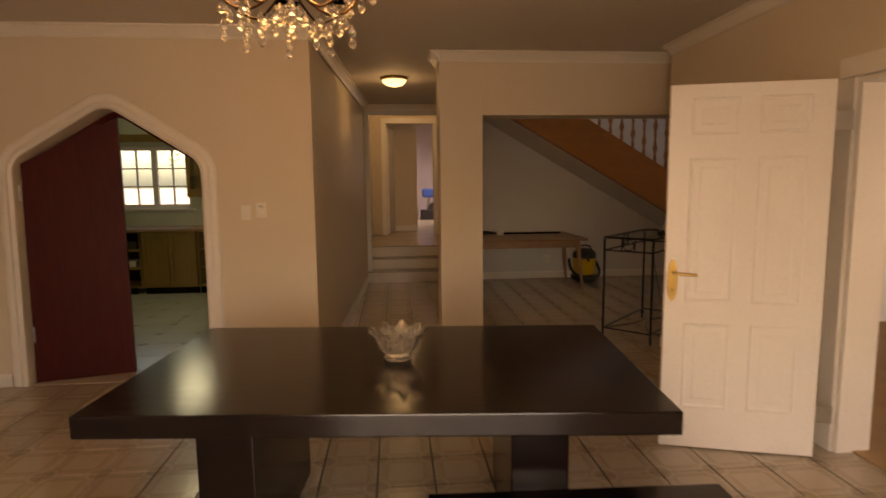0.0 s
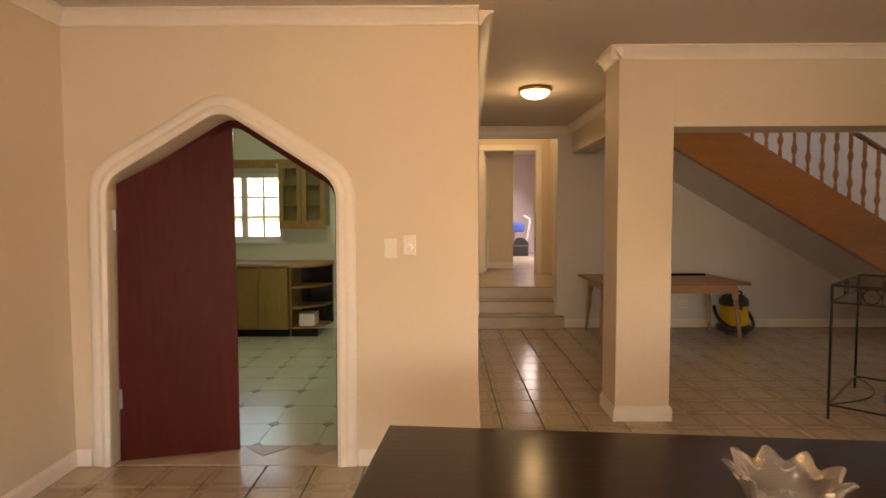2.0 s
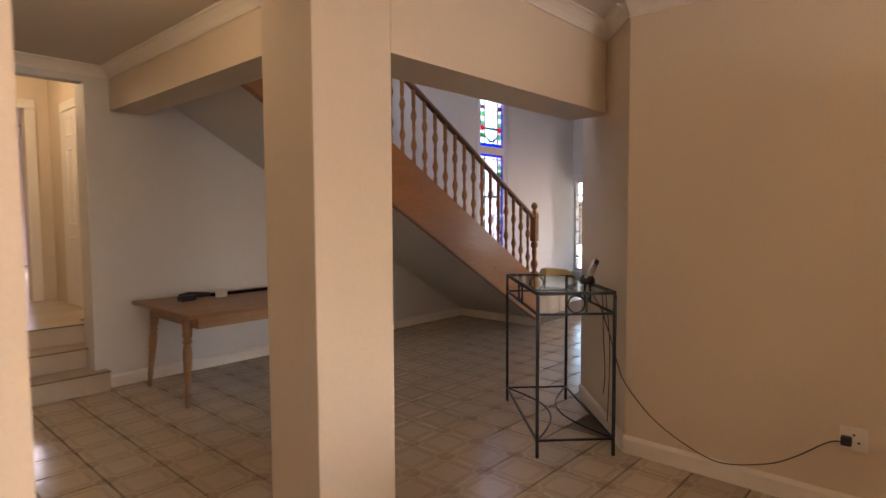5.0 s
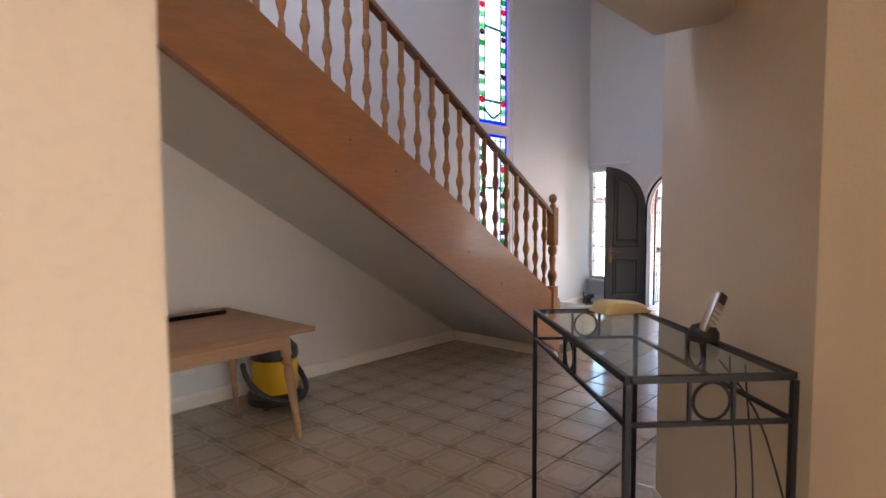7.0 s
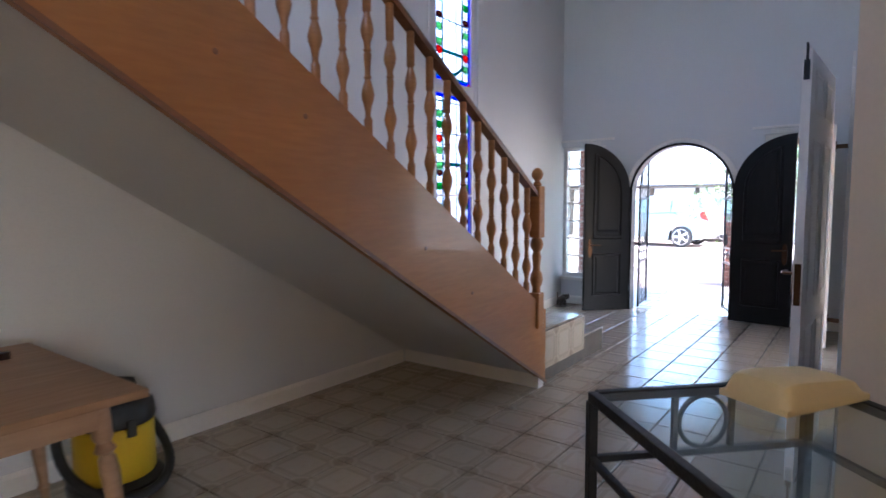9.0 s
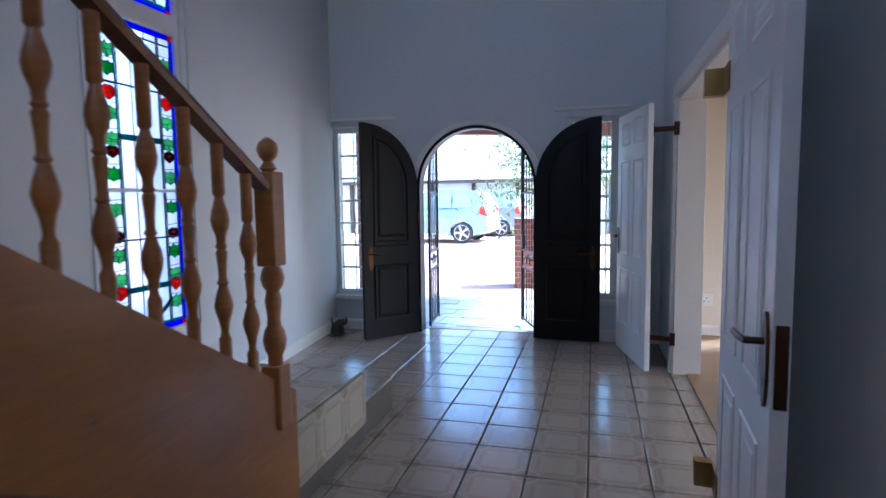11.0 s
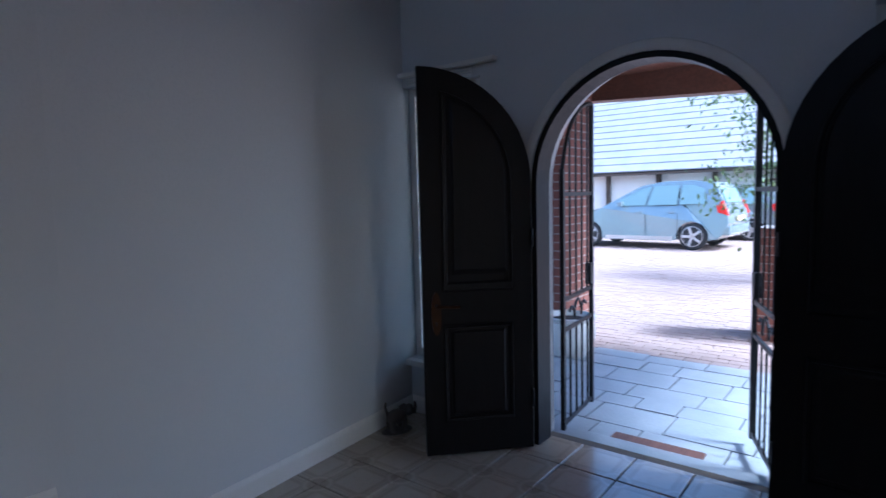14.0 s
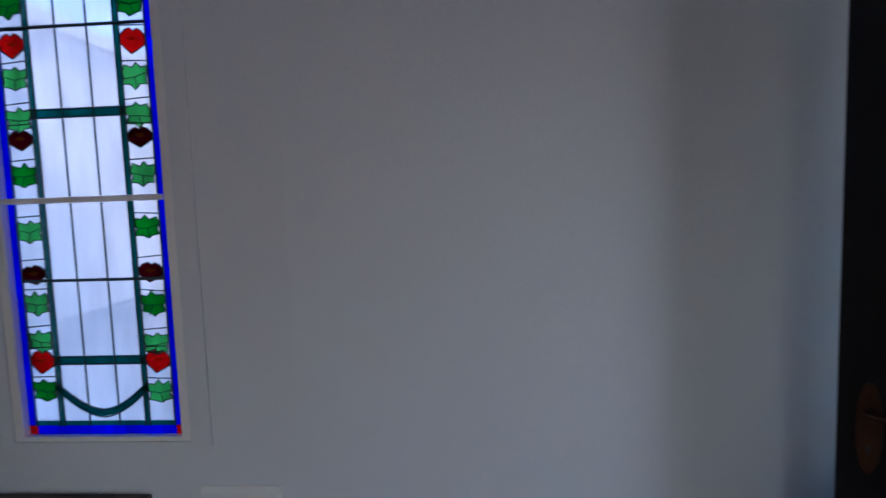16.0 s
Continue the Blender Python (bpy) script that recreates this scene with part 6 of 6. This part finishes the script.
def car(name, label, paint, m, s=1.0):
    """A tall one-box hatchback: nose towards +x, rear axle at x = 0."""
    root = thing(name, label, "car", "parked cars", m)
    root.scale = (s, s, s)
    half = 0.86
    side = [(-0.72, 0.42), (-0.78, 0.62), (-0.74, 0.86), (-0.66, 1.02), (-0.50, 1.42), (-0.36, 1.54), (0.1, 1.60), (0.75, 1.59), (1.25, 1.50), (1.75, 1.25), (2.25, 0.98), (2.85, 0.84), (3.10, 0.66), (3.12, 0.42), (3.0, 0.24), (2.9, 0.22)]
    front_arch = [(2.57 + 0.36 * math.cos(a), 0.30 + 0.36 * math.sin(a)) for a in np.linspace(-0.2, math.pi + 0.2, 11)]
    rear_arch = [(0.36 * math.cos(a), 0.30 + 0.36 * math.sin(a)) for a in np.linspace(-0.2, math.pi + 0.2, 11)]
    outline = side + front_arch + [(2.1, 0.20), (0.5, 0.20)] + rear_arch + [(-0.55, 0.26)]
    bm = bmesh.new()
    def width(z):
        return half if z < 0.85 else half - 0.26 * ((z - 0.85) / 0.75) ** 1.3
    lv = [bm.verts.new((x, -width(z), z)) for x, z in outline]
    rv = [bm.verts.new((x, width(z), z)) for x, z in outline]
    bm.faces.new(lv)
    bm.faces.new(rv)
    n = len(outline)
    for k in range(n):
        bm.faces.new((lv[k], lv[(k + 1) % n], rv[(k + 1) % n], rv[k]))
    part("body", bm, paint, root)
    for sd in (-1, 1):
        for nm, pts in (("window", [(-0.30, 1.06), (-0.22, 1.40), (0.02, 1.49), (0.28, 1.50), (0.30, 1.05)]), ("window", [(0.36, 1.05), (0.36, 1.50), (0.95, 1.49), (1.06, 1.03)]), ("window", [(1.12, 1.03), (1.02, 1.48), (1.25, 1.43), (1.74, 1.17), (1.86, 1.03)])):
            bm = bmesh.new()
            for d in (0.002, 0.008):
                bm.faces.new([bm.verts.new((x, sd * (width(z) + d), z)) for x, z in pts])
            part(nm, bm, M_CARGLASS, root, "side window with sky reflection in its colour")
        for x0, z0, x1, z1 in ((0.33, 0.28, 0.33, 1.02), (1.09, 0.28, 1.09, 1.02)):
            part("door_gap", boxes((x0 - 0.005, x0 + 0.005, sd * half - 0.002, sd * half + 0.002, z0, 0.84)), M_TYRE, root)
        for x0 in (0.40, 1.16):
            part("door_handle", boxes((x0, x0 + 0.16, sd * (half + 0.015) - 0.012, sd * (half + 0.015) + 0.012, 0.86, 0.89), bevel=0.004), paint, root)
        part("side_trim", boxes((0.45, 2.1, sd * (half + 0.003) - 0.01, sd * (half + 0.003) + 0.01, 0.215, 0.30)), M_RIM, root, "silver sill trim")
        part("tail_lamp", prism([(-0.772, 0.80), (-0.56, 0.86), (-0.52, 1.0), (-0.64, 1.12), (-0.70, 0.98)], "y", sd * (half - 0.10), sd * (half + 0.004)), M_REDLAMP, root, "red tail lamp")
        part("headlight", boxes((2.86, 3.08, sd * (half - 0.26), sd * (half - 0.02), 0.66, 0.80), bevel=0.03), M_RIM, root)
        part("mirror", boxes((1.62, 1.74, sd * (half + 0.01), sd * (half + 0.16), 1.02, 1.14), bevel=0.03), paint, root)
        for x in (0.0, 2.57):
            w = part("wheel", lathe([(0.23, -0.10), (0.29, -0.10), (0.315, -0.07), (0.315, 0.07), (0.29, 0.10), (0.23, 0.10)], 24), M_TYRE, root)
            w.matrix_basis = pose(x, sd * (half - 0.11), 0.31, 90)
            part("rim", lathe([(0.23, -0.09), (0.24, -0.10), (0.225, -0.104), (0.21, -0.09), (0.06, -0.088), (0.05, -0.10), (0.01, -0.102)], 20), M_STEEL, w)
            for k in range(5):
                a = math.tau * k / 5
                bm = boxes((0.03, 0.225, -0.03, 0.03, 0.086 * sd - 0.012, 0.086 * sd + 0.016), bevel=0.006)
                part("spoke", bm, M_RIM, w).matrix_basis = pose(0, 0, 0, 0, 0, math.degrees(a)) if sd < 0 else pose(0, 0, 0, 180, 0, math.degrees(a))
    part("rear_window", prism([(-0.655, 1.08), (-0.645, 1.09), (-0.515, 1.40), (-0.53, 1.40)], "y", -0.56, 0.56), M_CARGLASS, root)
    part("windscreen", prism([(1.40, 1.445), (1.405, 1.45), (2.16, 1.05), (2.15, 1.04)], "y", -0.6, 0.6), M_CARGLASS, root)
    part("bumper", boxes((-0.80, -0.6, -0.80, 0.80, 0.34, 0.56), bevel=0.05), paint, root)
    part("number_plate", boxes((-0.815, -0.80, -0.26, 0.26, 0.66, 0.77)), M_CREAMPL, root)
    return root


car("parked_car", "silver-blue tall hatchback parked on the brick drive", M_CAR, pose(21.8, 10.5, -0.06, 0, 0, 86), 1.08)
car("parked_car", "silver compact hatchback parked behind the blue car", M_CAR2, pose(25.0, 9.8, -0.06, 0, 0, 88), 1.0)

# garage block with a tiled roof
gar = thing("garage_building", "low white outbuilding with a grey tiled roof and dark posts", "building")
GX = 26.3
part("wall", boxes((GX, GX + 6, -6, 34, -0.08, 2.02)), M_OUTWALL, gar)
for k in range(22):
    y = -5 + 1.8 * k
    part("post", boxes((GX - 0.16, GX - 0.02, y, y + 0.14, -0.08, 2.05)), M_TIMBER, gar, "dark timber post")
part("gutter", boxes((GX - 0.62, GX - 0.5, -6.5, 34.5, 1.98, 2.1)), M_TIMBER, gar, "dark gutter board")
part("roof", prism([(GX - 0.6, 2.02), (GX - 0.6, 2.08), (GX + 4.0, 5.35), (GX + 4.1, 5.35), (GX + 7, 3.2), (GX + 7, 2.02)], "y", -6.5, 34.5), M_ROOF, gar)
rv_, rf_ = [], []
courses = 12
for c in range(courses):
    t0, t1 = c / courses, (c + 1.15) / courses
    for j in range(90):
        y = 2.0 + 0.30 * j
        o = len(rv_)
        for t, up in ((t0, 0.075), (t1, 0.03)):
            for d in range(5):
                yy = y + 0.30 * d / 4
                wav = 0.004 * math.sin(math.pi * d / 4)
                rv_.append((GX - 0.62 + 4.65 * t, yy, 2.06 + 3.3 * t + up + wav))
        for d in range(5):
            yy = y + 0.30 * d / 4
            rv_.append((GX - 0.62 + 4.65 * t0, yy, 2.06 + 3.3 * t0))
        for d in range(4):
            rf_.append([o + d, o + d + 1, o + 6 + d, o + 5 + d])
            rf_.append([o + 10 + d, o + 11 + d, o + d + 1, o + d])
me = bpy.data.meshes.new("roof_tiles")
me.from_pydata(rv_, [], rf_)
me.materials.append(M_ROOF)
tagged(new("roof_tiles", me), kind="stuff").parent = gar


def tree(label, at, h, spread, seed, n):
    root = thing("tree", label, "tree", "", pose(*at))
    r = random.Random(seed)
    part("trunk", tube([(0, 0, -0.1), (0.08, 0.05, h * 0.3), (-0.05, 0.1, h * 0.6), (0.05, 0, h * 0.85)], [0.14, 0.11, 0.08, 0.03], 10), M_BARK, root, smooth=True)
    tips = []
    for k in range(11):
        a, z = r.uniform(0, math.tau), h * r.uniform(0.35, 0.75)
        l = spread * r.uniform(0.6, 1.0)
        tip = Vector((l * math.cos(a), l * math.sin(a), z + h * r.uniform(-0.05, 0.25)))
        mid = Vector((tip.x * 0.5, tip.y * 0.5, (z + tip.z) / 2 + 0.15))
        part("limb", tube([(0, 0, z), mid, tip], [0.045, 0.025, 0.008], 6), M_BARK, root)
        tips += [mid, tip, tip]
    vs, fs = [], []
    for k in range(n):
        c = r.choice(tips) + Vector((r.gauss(0, 0.33), r.gauss(0, 0.33), r.gauss(0, 0.28)))
        q = Euler((r.uniform(0, 6), r.uniform(0, 6), r.uniform(0, 6))).to_matrix()
        s = r.uniform(0.03, 0.06)
        o = len(vs)
        vs.extend(c + q @ Vector(p) * s for p in ((-1, 0, 0), (0, 0.5, 0.12), (1.2, 0, 0), (0, -0.5, 0.12)))
        fs.append((o, o + 1, o + 2, o + 3))
    me = bpy.data.meshes.new("crown")
    me.from_pydata([tuple(v) for v in vs], [], fs)
    me.materials.append(M_LEAF)
    new("crown", me).parent = root
    return root


tree("slender garden tree with sparse green leaves", (16.4, 7.5, -0.07), 3.9, 1.5, 4, 3600)
tree("tall leafy tree behind the outbuilding", (36, 27, -0.07), 8.5, 3.2, 9, 9000)
tree("leafy garden tree outside the kitchen window", (-3.4, 13.5, -0.07), 4.2, 1.6, 12, 4000)
tree("leafy garden tree beside the stained-glass window", (6.6, 12.3, -0.07), 5.0, 1.5, 14, 3000)

# ---------------------------------------------------------------- floor tiles, last
floor_room = tagged(new("floor"), kind="structure")
floor_rest = []
X0, Y0 = 0.32, 5.318


def floor_ok(x, y):
    h = PITCH / 2
    if y < AY + 0.28 + h:
        return LX - 0.16 < x < RX + 0.05 and DY < y
    if y < 5.5:
        return -0.95 < x < 2.5
    if x > 5.55 and y > SY + 0.22 and x < 6.6:
        return False
    if y > BY + 0.14 or x > FX + 0.28:
        return False
    if y < HY - 0.15 and x > 2.5 + (y - 5.0):
        return False
    return x > -0.95


near = []
for i in range(-13, 31):
    for j in range(-27, 14):
        x, y = X0 + PITCH * (i + 0.5), Y0 + PITCH * (j + 0.5)
        if not floor_ok(x, y):
            continue
        if (x > 4.4 and y < 8.6) or (1.0 < x <= 4.4 and 5.2 < y < 7.6) or (-1.0 < x <= 1.0 and 5.0 < y < 8.2):
            near.append((x, y))
        else:
            floor_rest.append((x, y))
rng = random.Random(3)
for x, y in near[:330]:
    lay(TILE, floor_room, pose(x, y, rng.uniform(-0.0006, 0.0006)))
verts, faces, uvs = [], [], []
src = TILE
sv = [v.co.copy() for v in src.vertices]
sf = [list(p.vertices) for p in src.polygons]
su = [tuple(d.uv) for d in src.uv_layers[0].data]
for x, y in floor_rest + near[330:]:
    o = len(verts)
    verts.extend((v.x + x, v.y + y, v.z) for v in sv)
    faces.extend([k + o for k in f] for f in sf)
    uvs.extend(su)
me = bpy.data.meshes.new("tile_field")
me.from_pydata(verts, [], faces)
lay_uv = me.uv_layers.new(name="UVMap")
for k, uvv in enumerate(uvs):
    lay_uv.data[k].uv = uvv
me.materials.append(M_TILE)
tagged(new("tile_field", me), kind="stuff").parent = floor_room
